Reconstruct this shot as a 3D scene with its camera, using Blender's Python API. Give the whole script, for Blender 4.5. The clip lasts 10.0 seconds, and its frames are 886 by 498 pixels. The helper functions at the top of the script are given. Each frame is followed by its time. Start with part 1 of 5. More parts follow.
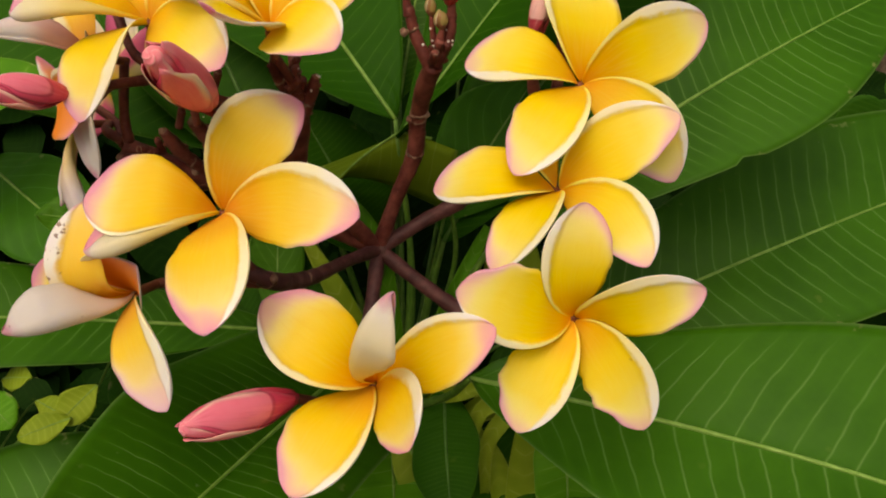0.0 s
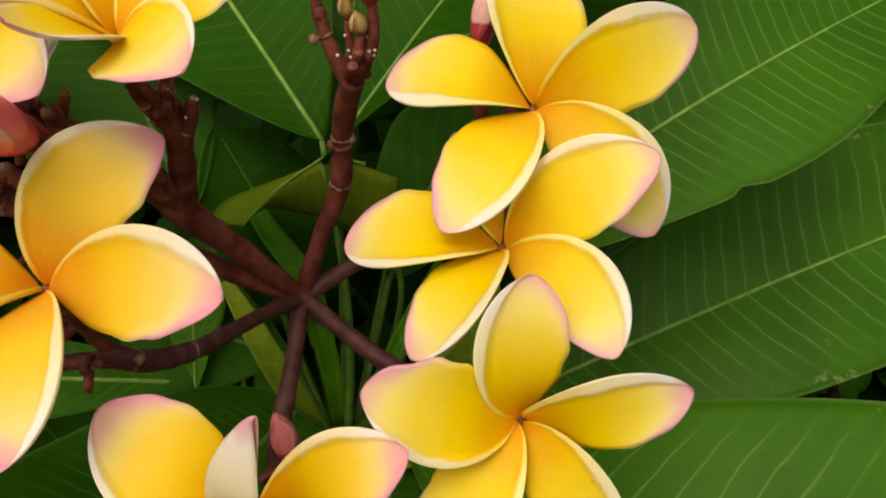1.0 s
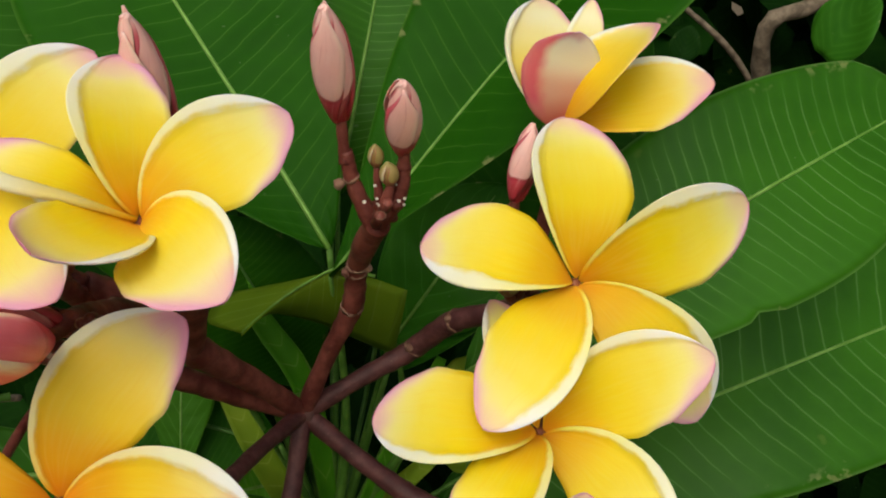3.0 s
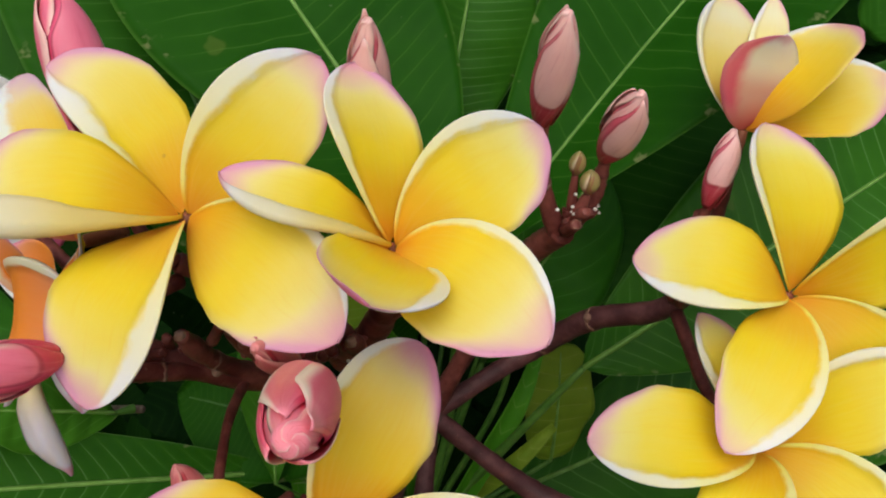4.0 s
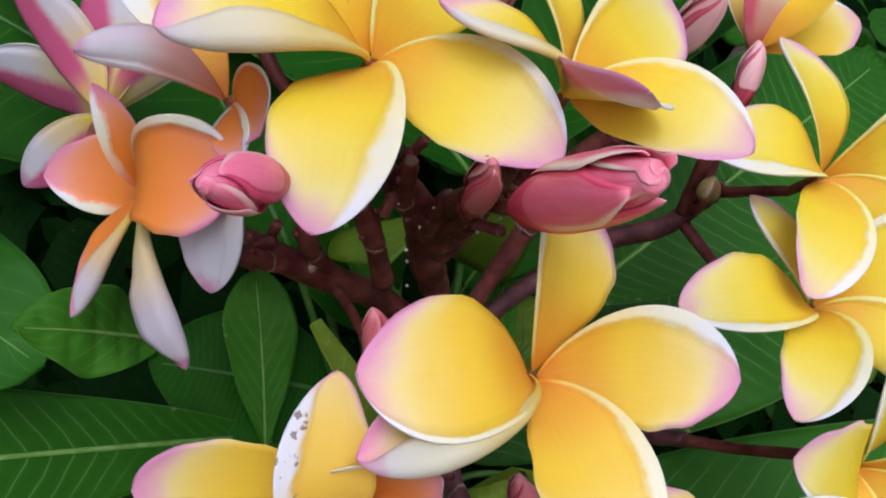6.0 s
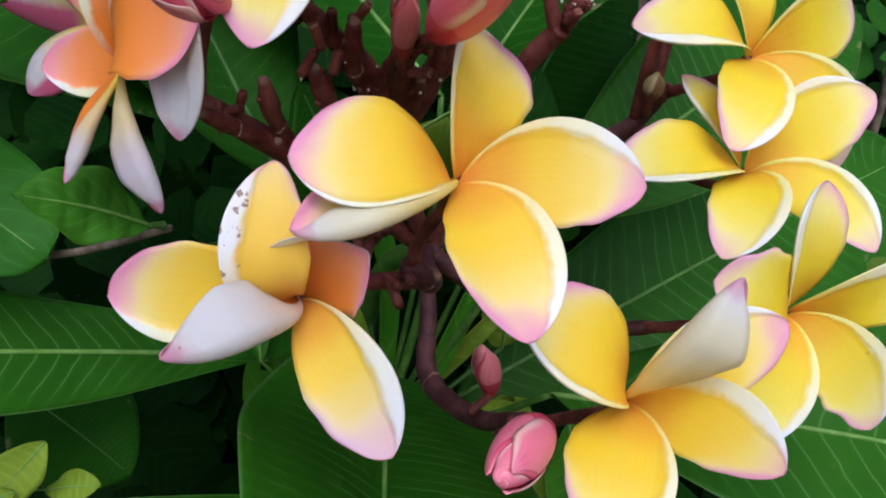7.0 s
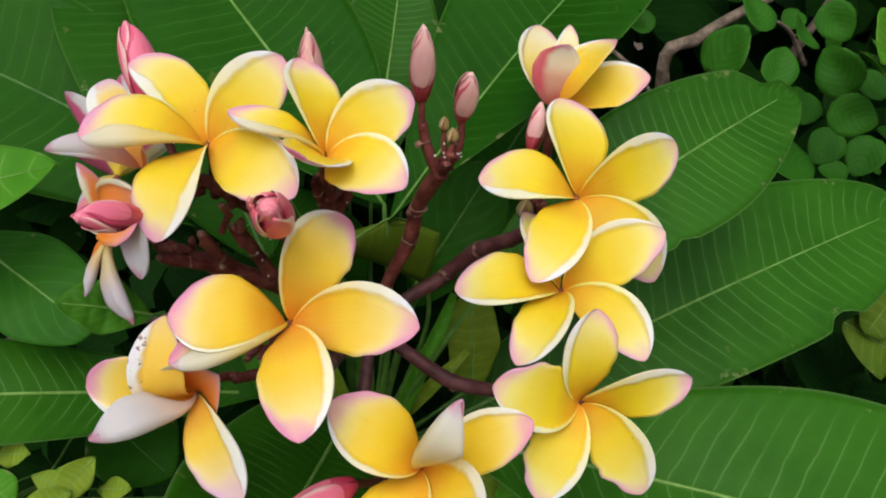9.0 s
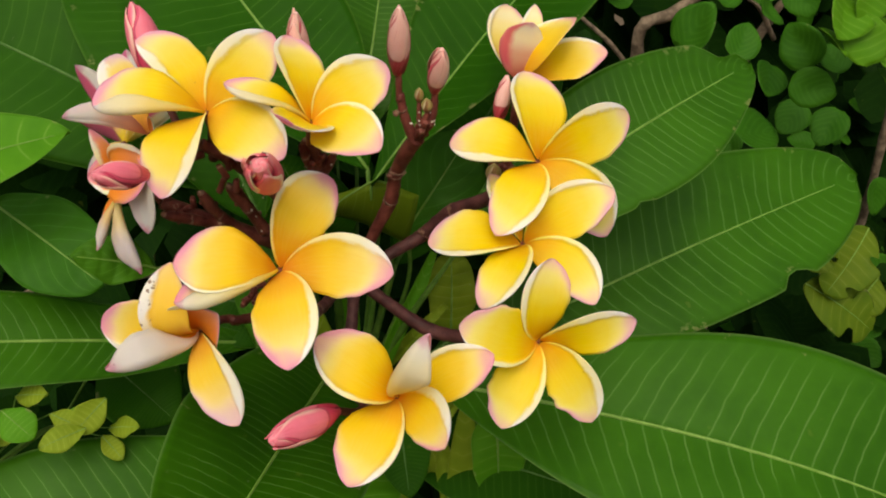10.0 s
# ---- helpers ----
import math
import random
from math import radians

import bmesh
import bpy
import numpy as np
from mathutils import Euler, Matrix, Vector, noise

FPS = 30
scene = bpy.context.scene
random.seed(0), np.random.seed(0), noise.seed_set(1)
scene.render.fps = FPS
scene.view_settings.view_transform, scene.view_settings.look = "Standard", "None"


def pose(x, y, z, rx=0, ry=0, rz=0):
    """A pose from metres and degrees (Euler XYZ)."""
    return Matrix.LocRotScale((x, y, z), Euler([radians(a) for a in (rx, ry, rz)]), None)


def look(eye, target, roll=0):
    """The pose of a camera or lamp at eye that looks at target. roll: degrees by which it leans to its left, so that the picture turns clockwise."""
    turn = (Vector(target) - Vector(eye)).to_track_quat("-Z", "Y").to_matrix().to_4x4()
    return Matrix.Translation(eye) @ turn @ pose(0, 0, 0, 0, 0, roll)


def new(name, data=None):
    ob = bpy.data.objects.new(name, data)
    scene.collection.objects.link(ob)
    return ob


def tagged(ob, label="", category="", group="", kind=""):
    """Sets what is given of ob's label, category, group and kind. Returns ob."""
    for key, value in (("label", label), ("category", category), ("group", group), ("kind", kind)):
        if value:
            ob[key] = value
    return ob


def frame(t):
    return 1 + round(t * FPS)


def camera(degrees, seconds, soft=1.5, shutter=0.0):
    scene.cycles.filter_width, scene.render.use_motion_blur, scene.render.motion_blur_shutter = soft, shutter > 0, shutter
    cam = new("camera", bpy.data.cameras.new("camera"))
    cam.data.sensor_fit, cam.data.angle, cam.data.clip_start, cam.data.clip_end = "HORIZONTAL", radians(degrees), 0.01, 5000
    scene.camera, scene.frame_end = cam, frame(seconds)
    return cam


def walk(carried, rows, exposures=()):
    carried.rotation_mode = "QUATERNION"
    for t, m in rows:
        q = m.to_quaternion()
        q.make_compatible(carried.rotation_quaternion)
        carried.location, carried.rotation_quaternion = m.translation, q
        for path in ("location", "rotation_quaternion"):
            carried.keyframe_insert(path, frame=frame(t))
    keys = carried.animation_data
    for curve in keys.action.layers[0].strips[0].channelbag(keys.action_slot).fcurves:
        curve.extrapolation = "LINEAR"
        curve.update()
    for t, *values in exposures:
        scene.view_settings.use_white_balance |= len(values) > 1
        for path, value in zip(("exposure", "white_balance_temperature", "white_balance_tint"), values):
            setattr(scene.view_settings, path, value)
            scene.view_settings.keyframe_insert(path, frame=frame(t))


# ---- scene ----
cam = camera(55.14, 10.0, soft=2.0)
PATH = [
    (0, (0.00036, 0.00096, 1.20044), (-0.00008, 0.23552, 1.11396), -0.30),
    (0.5, (0.01181, 0.03068, 1.18881), (0.01089, 0.26459, 1.10063), -0.24),
    (1, (0.01977, 0.06223, 1.19981), (0.02064, 0.29523, 1.10920), -0.26),
    (1.5, (0.01231, 0.07246, 1.21923), (0.01423, 0.30629, 1.13081), -0.71),
    (2, (0.01638, 0.07806, 1.23463), (0.01825, 0.31198, 1.14645), 0.51),
    (3.3, (-0.01584, 0.09192, 1.24183), (0.00640, 0.31910, 1.13988), 3.88),
    (3.5, (-0.03019, 0.09014, 1.24452), (-0.00253, 0.31607, 1.14111), 4.49),
    (4, (-0.06237, 0.11012, 1.24377), (-0.02419, 0.33107, 1.13321), 5.18),
    (4.5, (-0.09867, 0.12289, 1.23533), (-0.04108, 0.33991, 1.12541), 6.88),
    (5, (-0.13482, 0.13845, 1.22880), (-0.04211, 0.34677, 1.12629), 9.72),
    (5.5, (-0.15469, 0.12166, 1.21669), (-0.04867, 0.33019, 1.12851), 11.56),
    (6, (-0.13520, 0.10569, 1.20113), (-0.03393, 0.31748, 1.11518), 9.31),
    (6.2, (-0.12960, 0.09849, 1.18525), (-0.03219, 0.31645, 1.11107), 7.19),
    (7.3, (-0.11866, 0.05685, 1.16659), (-0.02901, 0.27828, 1.09288), 6.25),
    (7.5, (-0.10974, 0.05390, 1.16522), (-0.02170, 0.27629, 1.09251), 5.86),
    (8, (-0.08012, 0.04672, 1.17619), (0.00227, 0.27204, 1.10591), 4.97),
    (8.5, (-0.06382, 0.00083, 1.20069), (-0.00621, 0.23349, 1.12961), 4.26),
    (9, (-0.05806, -0.01887, 1.24240), (-0.01488, 0.21209, 1.15699), 3.17),
    (9.5, (-0.05757, -0.04654, 1.25033), (-0.01496, 0.18171, 1.15768), 3.09),
    (10, (-0.05574, -0.05587, 1.24922), (-0.01170, 0.17216, 1.15670), 3.25),
]
EXPOSURES = [(0, -0.43, 7400, 11), (1.0, -0.36, 7300, 9), (2.0, -0.37, 5600, -2), (3.5, -0.43, 6400, 0), (4.5, -0.58, 5050, 11), (5.0, -0.63, 5350, 15), (5.5, -0.57, 5250, 16), (6.2, -0.34, 5000, 18), (7.5, -0.28, 5150, 10), (8.0, -0.28, 5300, 12), (8.5, -0.33, 5200, 11), (10, -0.33, 6800, 5)]
walk(cam, [(t, look(eye, target, roll)) for t, eye, target, roll in PATH], EXPOSURES)

# ---- world, light ----
world = bpy.data.worlds.new("sky")
scene.world = world
world.use_nodes = True
wn = world.node_tree.nodes
sky = wn.new("ShaderNodeTexSky")
sky.sky_type = "NISHITA"
sky.sun_disc = False
sky.sun_elevation = radians(50)
sky.sun_rotation = radians(200)
sky.air_density = 0.6
sky.dust_density = 9.0
sky.ozone_density = 0.0
wn["Background"].inputs["Strength"].default_value = 0.15
world.node_tree.links.new(sky.outputs[0], wn["Background"].inputs["Color"])
sun = new("sun", bpy.data.lights.new("sun", "SUN"))
sun.data.energy = 1.0
sun.data.angle = radians(110)
sun.data.color = (1.0, 0.96, 0.9)
sun.matrix_world = look((-0.3, -1.2, 0.95), (0, 0, 0))

MM = 0.001


# ---- materials ----
class Mat:
    """A node material with short ways to add nodes."""

    def __init__(self, name):
        self.mat = bpy.data.materials.new(name)
        self.mat.use_nodes = True
        self.tree = self.mat.node_tree
        self.bsdf = self.tree.nodes["Principled BSDF"]

    def node(self, kind):
        return self.tree.nodes.new(kind)

    def put(self, socket, value):
        if isinstance(value, bpy.types.NodeSocket):
            self.tree.links.new(value, socket)
        else:
            socket.default_value = value

    def math(self, op, a, b=0.0, c=0.0, clamp=False):
        n = self.node("ShaderNodeMath")
        n.operation, n.use_clamp = op, clamp
        for s, v in zip(n.inputs, (a, b, c)):
            self.put(s, v)
        return n.outputs[0]

    def smooth(self, value, lo, hi):
        n = self.node("ShaderNodeMapRange")
        n.interpolation_type = "SMOOTHSTEP"
        self.put(n.inputs[0], value)
        falling = lo > hi
        n.inputs[1].default_value, n.inputs[2].default_value = min(lo, hi), max(lo, hi)
        n.inputs[3].default_value, n.inputs[4].default_value = (1.0, 0.0) if falling else (0.0, 1.0)
        return n.outputs[0]

    def ramp(self, value, stops, ease="EASE"):
        n = self.node("ShaderNodeValToRGB")
        n.color_ramp.interpolation = ease
        els = n.color_ramp.elements
        for i, (pos, col) in enumerate(stops):
            e = els[i] if i < 2 else els.new(pos)
            e.position, e.color = pos, (*col, 1)
        self.put(n.inputs[0], value)
        return n.outputs[0]

    def mix(self, fac, a, b, blend="MIX"):
        n = self.node("ShaderNodeMix")
        n.data_type, n.blend_type = "RGBA", blend
        self.put(n.inputs[0], fac)
        for s, v in ((n.inputs[6], a), (n.inputs[7], b)):
            self.put(s, (*v, 1) if isinstance(v, tuple) else v)
        return n.outputs[2]

    def noise(self, scale, detail=4.0, rough=0.55, stretch=None):
        tc = self.node("ShaderNodeTexCoord")
        out = tc.outputs["Object"]
        if stretch:
            m = self.node("ShaderNodeMapping")
            m.inputs["Scale"].default_value = stretch
            self.put(m.inputs[0], out)
            out = m.outputs[0]
        n = self.node("ShaderNodeTexNoise")
        self.put(n.inputs["Vector"], out)
        n.inputs["Scale"].default_value, n.inputs["Detail"].default_value, n.inputs["Roughness"].default_value = scale, detail, rough
        return n.outputs[0]

    def uv(self):
        n = self.node("ShaderNodeUVMap")
        n.uv_map = "petal"
        s = self.node("ShaderNodeSeparateXYZ")
        self.put(s.inputs[0], n.outputs[0])
        return s.outputs[0], s.outputs[1]

    def streaks(self, along=5.0, across=26.0, detail=3.0):
        """Fine lines that run along a petal."""
        u, v = self.uv()
        c = self.node("ShaderNodeCombineXYZ")
        self.put(c.inputs[0], self.math("MULTIPLY", u, along))
        self.put(c.inputs[1], self.math("MULTIPLY", v, across))
        self.put(c.inputs[2], self.math("MULTIPLY", self.island(), 40.0))
        n = self.node("ShaderNodeTexNoise")
        self.put(n.inputs["Vector"], c.outputs[0])
        n.inputs["Scale"].default_value, n.inputs["Detail"].default_value = 1.0, detail
        return n.outputs[0]

    def island(self):
        return self.node("ShaderNodeObjectInfo").outputs["Random"]

    def bump(self, height, strength=0.3, distance=0.001):
        n = self.node("ShaderNodeBump")
        n.inputs["Strength"].default_value, n.inputs["Distance"].default_value = strength, distance
        self.put(n.inputs["Height"], height)
        self.put(self.bsdf.inputs["Normal"], n.outputs[0])

    def finish(self, colour, rough=0.5, spec=0.5, sss=0.0, radius=(1, 0.5, 0.2), scale=0.002, translucent=0.0):
        b = self.bsdf.inputs
        self.put(b["Base Color"], (*colour, 1) if isinstance(colour, tuple) else colour)
        self.put(b["Roughness"], rough)
        b["Specular IOR Level"].default_value = spec
        if sss:
            b["Subsurface Weight"].default_value, b["Subsurface Scale"].default_value = sss, scale
            b["Subsurface Radius"].default_value = radius
        if translucent:
            t = self.node("ShaderNodeBsdfTranslucent")
            self.put(t.inputs[0], (*colour, 1) if isinstance(colour, tuple) else colour)
            m = self.node("ShaderNodeMixShader")
            m.inputs[0].default_value = translucent
            self.put(m.inputs[1], self.bsdf.outputs[0])
            self.put(m.inputs[2], t.outputs[0])
            self.put(self.tree.nodes["Material Output"].inputs[0], m.outputs[0])
        return self.mat


def petal_front(name, throat, inner, outer, blush, blush_at=0.86, edge=(0.62, 0.12, 0.24), margin=(0.88, 0.74, 0.3), rolled=(0.87, 0.81, 0.52), lip_end=(0.87, 0.84, 0.76), spots=0.0):
    """The inside of a petal: deep at the throat, paler to the margin, blushing at the tip and the bare edge."""
    m = Mat(name)
    u, v = m.uv()
    wob = m.math("MULTIPLY", m.math("SUBTRACT", m.noise(70, 2), 0.5), 0.26)
    bare = m.math("POWER", m.math("MAXIMUM", m.math("MULTIPLY_ADD", v, -2.0, 1.0), 0.0), 3.0)
    reach = m.math("ADD", m.math("ADD", u, m.math("MULTIPLY", bare, 0.26)), wob)
    half = tuple(0.55 * a + 0.45 * b for a, b in zip(throat, inner))
    body = m.ramp(m.math("ADD", u, m.math("MULTIPLY", wob, 0.35)), [(0.0, throat), (0.2, half), (0.46, inner), (0.68, tuple(0.65 * a + 0.35 * b for a, b in zip(inner, outer))), (0.92, outer)])
    pale = m.smooth(m.math("ADD", reach, m.math("MULTIPLY", m.smooth(v, 0.6, 0.95), 0.06)), blush_at - 0.16, blush_at + 0.16)
    tint = m.mix(m.math("MULTIPLY", pale, 0.75), body, margin)
    tint = m.mix(m.smooth(reach, blush_at - 0.02, blush_at + 0.24), tint, blush)
    rim = m.math("MULTIPLY", m.smooth(m.math("ADD", u, m.math("MULTIPLY", bare, 0.05)), 0.985, 1.02), 0.75)
    tint = m.mix(rim, tint, edge)
    line = m.math("MULTIPLY", m.smooth(v, 0.035, 0.0), m.smooth(u, 0.5, 0.85))
    tint = m.mix(m.math("MULTIPLY", line, 0.7), tint, edge)
    bruise = m.smooth(m.noise(260, 2, 0.4), 0.78, 0.82)
    tint = m.mix(m.math("MULTIPLY", bruise, 0.3), tint, (0.32, 0.1, 0.05))
    soft = m.noise(40, 2)
    tint = m.mix(m.math("MULTIPLY", m.smooth(soft, 0.4, 0.7), 0.05), tint, margin)
    fine = m.streaks()
    tint = m.mix(m.math("MULTIPLY", m.smooth(fine, 0.45, 0.7), 0.05), tint, margin)
    tint = m.mix(m.math("MULTIPLY", m.smooth(fine, 0.45, 0.25), 0.07), tint, throat)
    lip = m.ramp(m.math("ADD", u, m.math("MULTIPLY", wob, 0.3)), [(0.0, inner), (0.14, outer), (0.32, tuple(0.6 * a + 0.4 * b for a, b in zip(outer, rolled))), (0.62, rolled), (0.9, lip_end), (1.0, blush)])
    tint = m.mix(m.math("MULTIPLY", m.smooth(m.math("ADD", v, m.math("MULTIPLY", m.math("SUBTRACT", m.noise(260, 3), 0.5), 0.04)), 0.914, 0.94), m.smooth(u, 0.0, 0.12)), tint, lip)
    if spots:
        brown = m.math("MULTIPLY", m.smooth(m.noise(380, 3, 0.6), 0.6, 0.66), m.smooth(v, 0.88, 0.93))
        tint = m.mix(m.math("MULTIPLY", brown, spots), tint, (0.2, 0.09, 0.04))
    m.bump(m.math("ADD", m.math("MULTIPLY", fine, 0.6), m.math("MULTIPLY", m.noise(700, 2, 0.5), 0.5)), 0.1, 0.0005)
    return m.finish(tint, 0.5, 0.2, sss=0.28, scale=0.0016, radius=(1.0, 0.75, 0.25), translucent=0.1)


def petal_back(name, pale=(0.86, 0.8, 0.58), pink=(0.72, 0.16, 0.3), amount=0.85, warm=(0.88, 0.62, 0.02), upto=0.52, spots=0.79):
    """The outside of a petal: cream where it lay covered in the bud, pink where it lay bare."""
    m = Mat(name)
    u, v = m.uv()
    wob = m.math("MULTIPLY", m.math("SUBTRACT", m.noise(120, 3), 0.5), 0.25)
    vv = m.math("ADD", v, wob)
    bare = m.math("MULTIPLY", m.smooth(vv, upto, upto - 0.22), m.smooth(u, 0.06, 0.35))
    body = m.ramp(u, [(0.0, warm), (0.4, tuple(0.6 * a + 0.4 * b for a, b in zip(warm, pale))), (0.72, pale), (1.0, (0.85, 0.81, 0.74))])
    tint = m.mix(m.math("MULTIPLY", bare, amount), body, pink)
    tip = m.smooth(m.math("ADD", u, wob), 0.88, 1.0)
    tint = m.mix(m.math("MULTIPLY", tip, 0.75), tint, (0.66, 0.2, 0.34))
    spot = m.smooth(m.noise(330, 2, 0.4), spots, spots + 0.04)
    tint = m.mix(m.math("MULTIPLY", spot, 0.5), tint, (0.2, 0.1, 0.05))
    m.bump(m.noise(1200, 2), 0.08, 0.0005)
    return m.finish(tint, 0.55, 0.2, sss=0.5, scale=0.0022, radius=(1.0, 0.8, 0.5), translucent=0.3)


def bud_skin(name, red=(0.55, 0.07, 0.1), pink=(0.78, 0.22, 0.3), cream=(0.85, 0.66, 0.5), share=0.5, line=(0.3, 0.02, 0.05), line_mix=0.8, lip_mix=0.35):
    """Furled petals: red at the foot, pink above, with paler rounded panels bounded by dark seams and a cream crown."""
    m = Mat(name)
    u, v = m.uv()
    wob = m.math("MULTIPLY", m.math("SUBTRACT", m.noise(160, 3), 0.5), 0.3)
    slow = m.math("MULTIPLY", m.math("SUBTRACT", m.noise(90, 1), 0.5), 0.3)
    body = m.mix(m.smooth(m.math("ADD", u, wob), 0.12, 0.55), red, pink)
    across = m.math("POWER", m.math("ABSOLUTE", m.math("DIVIDE", m.math("SUBTRACT", m.math("ADD", v, slow), 0.62), 0.46)), 3.0)
    along = m.math("POWER", m.math("ABSOLUTE", m.math("DIVIDE", m.math("SUBTRACT", m.math("ADD", u, slow), 0.7), 0.4)), 3.0)
    oval = m.math("ADD", across, along)
    panel = m.smooth(oval, 1.0, 0.75)
    tint = m.mix(m.math("MULTIPLY", panel, m.math("MULTIPLY_ADD", wob, 1.2, share)), body, cream)
    ring = m.math("MULTIPLY", m.smooth(oval, 0.7, 0.92), m.smooth(oval, 1.2, 0.96))
    seam = m.smooth(v, 0.07, 0.0)
    lip = m.math("MULTIPLY", m.smooth(v, 0.8, 0.93), m.smooth(u, 0.3, 0.6))
    tint = m.mix(m.math("MULTIPLY", lip, lip_mix), tint, (0.88, 0.7, 0.54))
    tint = m.mix(m.math("MULTIPLY", m.math("MAXIMUM", m.math("MULTIPLY", ring, 0.7), seam), line_mix), tint, line)
    tip = m.smooth(m.math("ADD", u, m.math("MULTIPLY", wob, 0.3)), 0.9, 0.99)
    tint = m.mix(m.math("MULTIPLY", tip, 0.65), tint, cream)
    fine = m.streaks(3.0, 12.0)
    tint = m.mix(m.math("MULTIPLY", m.smooth(fine, 0.5, 0.75), 0.22), tint, cream)
    tint = m.mix(m.math("MULTIPLY", m.smooth(fine, 0.45, 0.2), 0.35), tint, red)
    m.bump(m.math("ADD", fine, m.math("MULTIPLY", m.noise(900, 3), 0.4)), 0.2, 0.0006)
    return m.finish(tint, 0.42, 0.35, sss=0.15, scale=0.0015, radius=(1, 0.35, 0.3))


def stem_skin(name, dark=(0.085, 0.016, 0.012), light=(0.2, 0.05, 0.035), rough=0.5, spec=0.3):
    m = Mat(name)
    n = m.noise(140, 5, 0.6)
    tint = m.mix(m.smooth(n, 0.35, 0.7), dark, light)
    speck = m.smooth(m.noise(900, 2, 0.5), 0.68, 0.76)
    tint = m.mix(m.math("MULTIPLY", speck, 0.4), tint, (0.3, 0.17, 0.12))
    m.bump(m.noise(500, 4, 0.6), 0.3, 0.0008)
    return m.finish(tint, rough, spec)


def leaf_skin(name, deep, light, vein, count, slant=0.06, vein_mix=0.42, rough=0.5, patchy=0.6, trans=0.12, thin=0.065, spec=0.1, unit=1.0):
    """A leaf's blade: thin paler side veins, patches of lighter green, a soft waxy gloss."""
    m = Mat(name)
    u, v = m.uv()
    side = m.math("ABSOLUTE", m.math("MULTIPLY_ADD", v, 2.0, -1.0))
    phase = m.math("MULTIPLY", m.math("SUBTRACT", u, m.math("MULTIPLY", m.math("POWER", side, 1.25), slant)), count)
    wob = m.math("MULTIPLY", m.math("SUBTRACT", m.noise(26 * unit, 3), 0.5), 0.75)
    f = m.math("PINGPONG", m.math("ADD", phase, wob), 0.5)
    fade = m.math("MULTIPLY", m.smooth(side, 0.93, 0.55), m.smooth(m.noise(30 * unit, 2), 0.28, 0.5))
    line = m.math("MULTIPLY", m.smooth(f, thin, 0.0), fade)
    n = m.noise(18 * unit, 5, 0.6)
    tint = m.mix(m.math("MULTIPLY", m.smooth(n, 0.3, 0.72), patchy), deep, light)
    tint = m.mix(m.math("MULTIPLY", m.smooth(f, 0.4, 0.0), 0.18), tint, light)
    tint = m.mix(m.math("MULTIPLY", line, vein_mix), tint, vein)
    rim = m.smooth(side, 0.965, 1.0)
    tint = m.mix(m.math("MULTIPLY", rim, 0.45), tint, vein)
    fleck = m.smooth(m.noise(260 * unit, 3, 0.5), 0.74, 0.8)
    tint = m.mix(m.math("MULTIPLY", fleck, 0.2), tint, (0.3, 0.33, 0.2))
    blot = m.smooth(m.noise(75 * unit, 2, 0.5), 0.72, 0.78)
    tint = m.mix(m.math("MULTIPLY", blot, 0.25), tint, (0.16, 0.2, 0.03))
    scab = m.math("MULTIPLY", m.smooth(m.noise(120 * unit, 3, 0.6), 0.62, 0.7), m.smooth(side, 0.82, 0.97))
    tint = m.mix(m.math("MULTIPLY", scab, 0.5), tint, (0.3, 0.3, 0.12))
    fine = m.noise(420 * unit, 4, 0.6)
    h = m.math("ADD", m.math("MULTIPLY", line, -0.8), m.math("MULTIPLY", fine, 0.3))
    m.bump(h, 0.2, 0.001)
    r = m.math("MULTIPLY_ADD", m.noise(60 * unit, 4), 0.25, rough - 0.12)
    return m.finish(tint, r, spec, translucent=trans)


FRONT_YELLOW = petal_front("petal_yellow", (0.8, 0.31, 0.003), (0.88, 0.615, 0.002), (0.89, 0.77, 0.13), (0.79, 0.4, 0.48), 0.84)
FRONT_LEMON = petal_front("petal_lemon", (0.8, 0.31, 0.003), (0.88, 0.61, 0.004), (0.89, 0.775, 0.2), (0.76, 0.33, 0.47), 0.8)
FRONT_GOLD = petal_front("petal_gold", (0.78, 0.26, 0.003), (0.88, 0.56, 0.004), (0.89, 0.67, 0.1), (0.78, 0.33, 0.43), 0.81)
FRONT_APRICOT = petal_front("petal_apricot", (0.78, 0.24, 0.003), (0.88, 0.545, 0.01), (0.89, 0.67, 0.16), (0.77, 0.3, 0.43), 0.79)
FRONT_ORANGE = petal_front("petal_orange", (0.78, 0.2, 0.005), (0.88, 0.25, 0.02), (0.88, 0.3, 0.13), (0.82, 0.28, 0.4), 0.8, margin=(0.88, 0.38, 0.24))
FRONT_FADED = petal_front("petal_faded", (0.78, 0.24, 0.02), (0.88, 0.57, 0.03), (0.88, 0.68, 0.24), (0.8, 0.5, 0.56), 0.74, margin=(0.88, 0.7, 0.38), rolled=(0.88, 0.85, 0.68))
FRONT_STAINED = petal_front("petal_stained", (0.8, 0.3, 0.02), (0.9, 0.54, 0.04), (0.9, 0.6, 0.08), (0.84, 0.42, 0.42), 1.0, margin=(0.88, 0.66, 0.34), rolled=(0.88, 0.85, 0.76), spots=0.8)
FRONT_PALE = petal_front("petal_pale", (0.8, 0.4, 0.01), (0.87, 0.67, 0.14), (0.88, 0.81, 0.56), (0.8, 0.4, 0.45), 0.9)
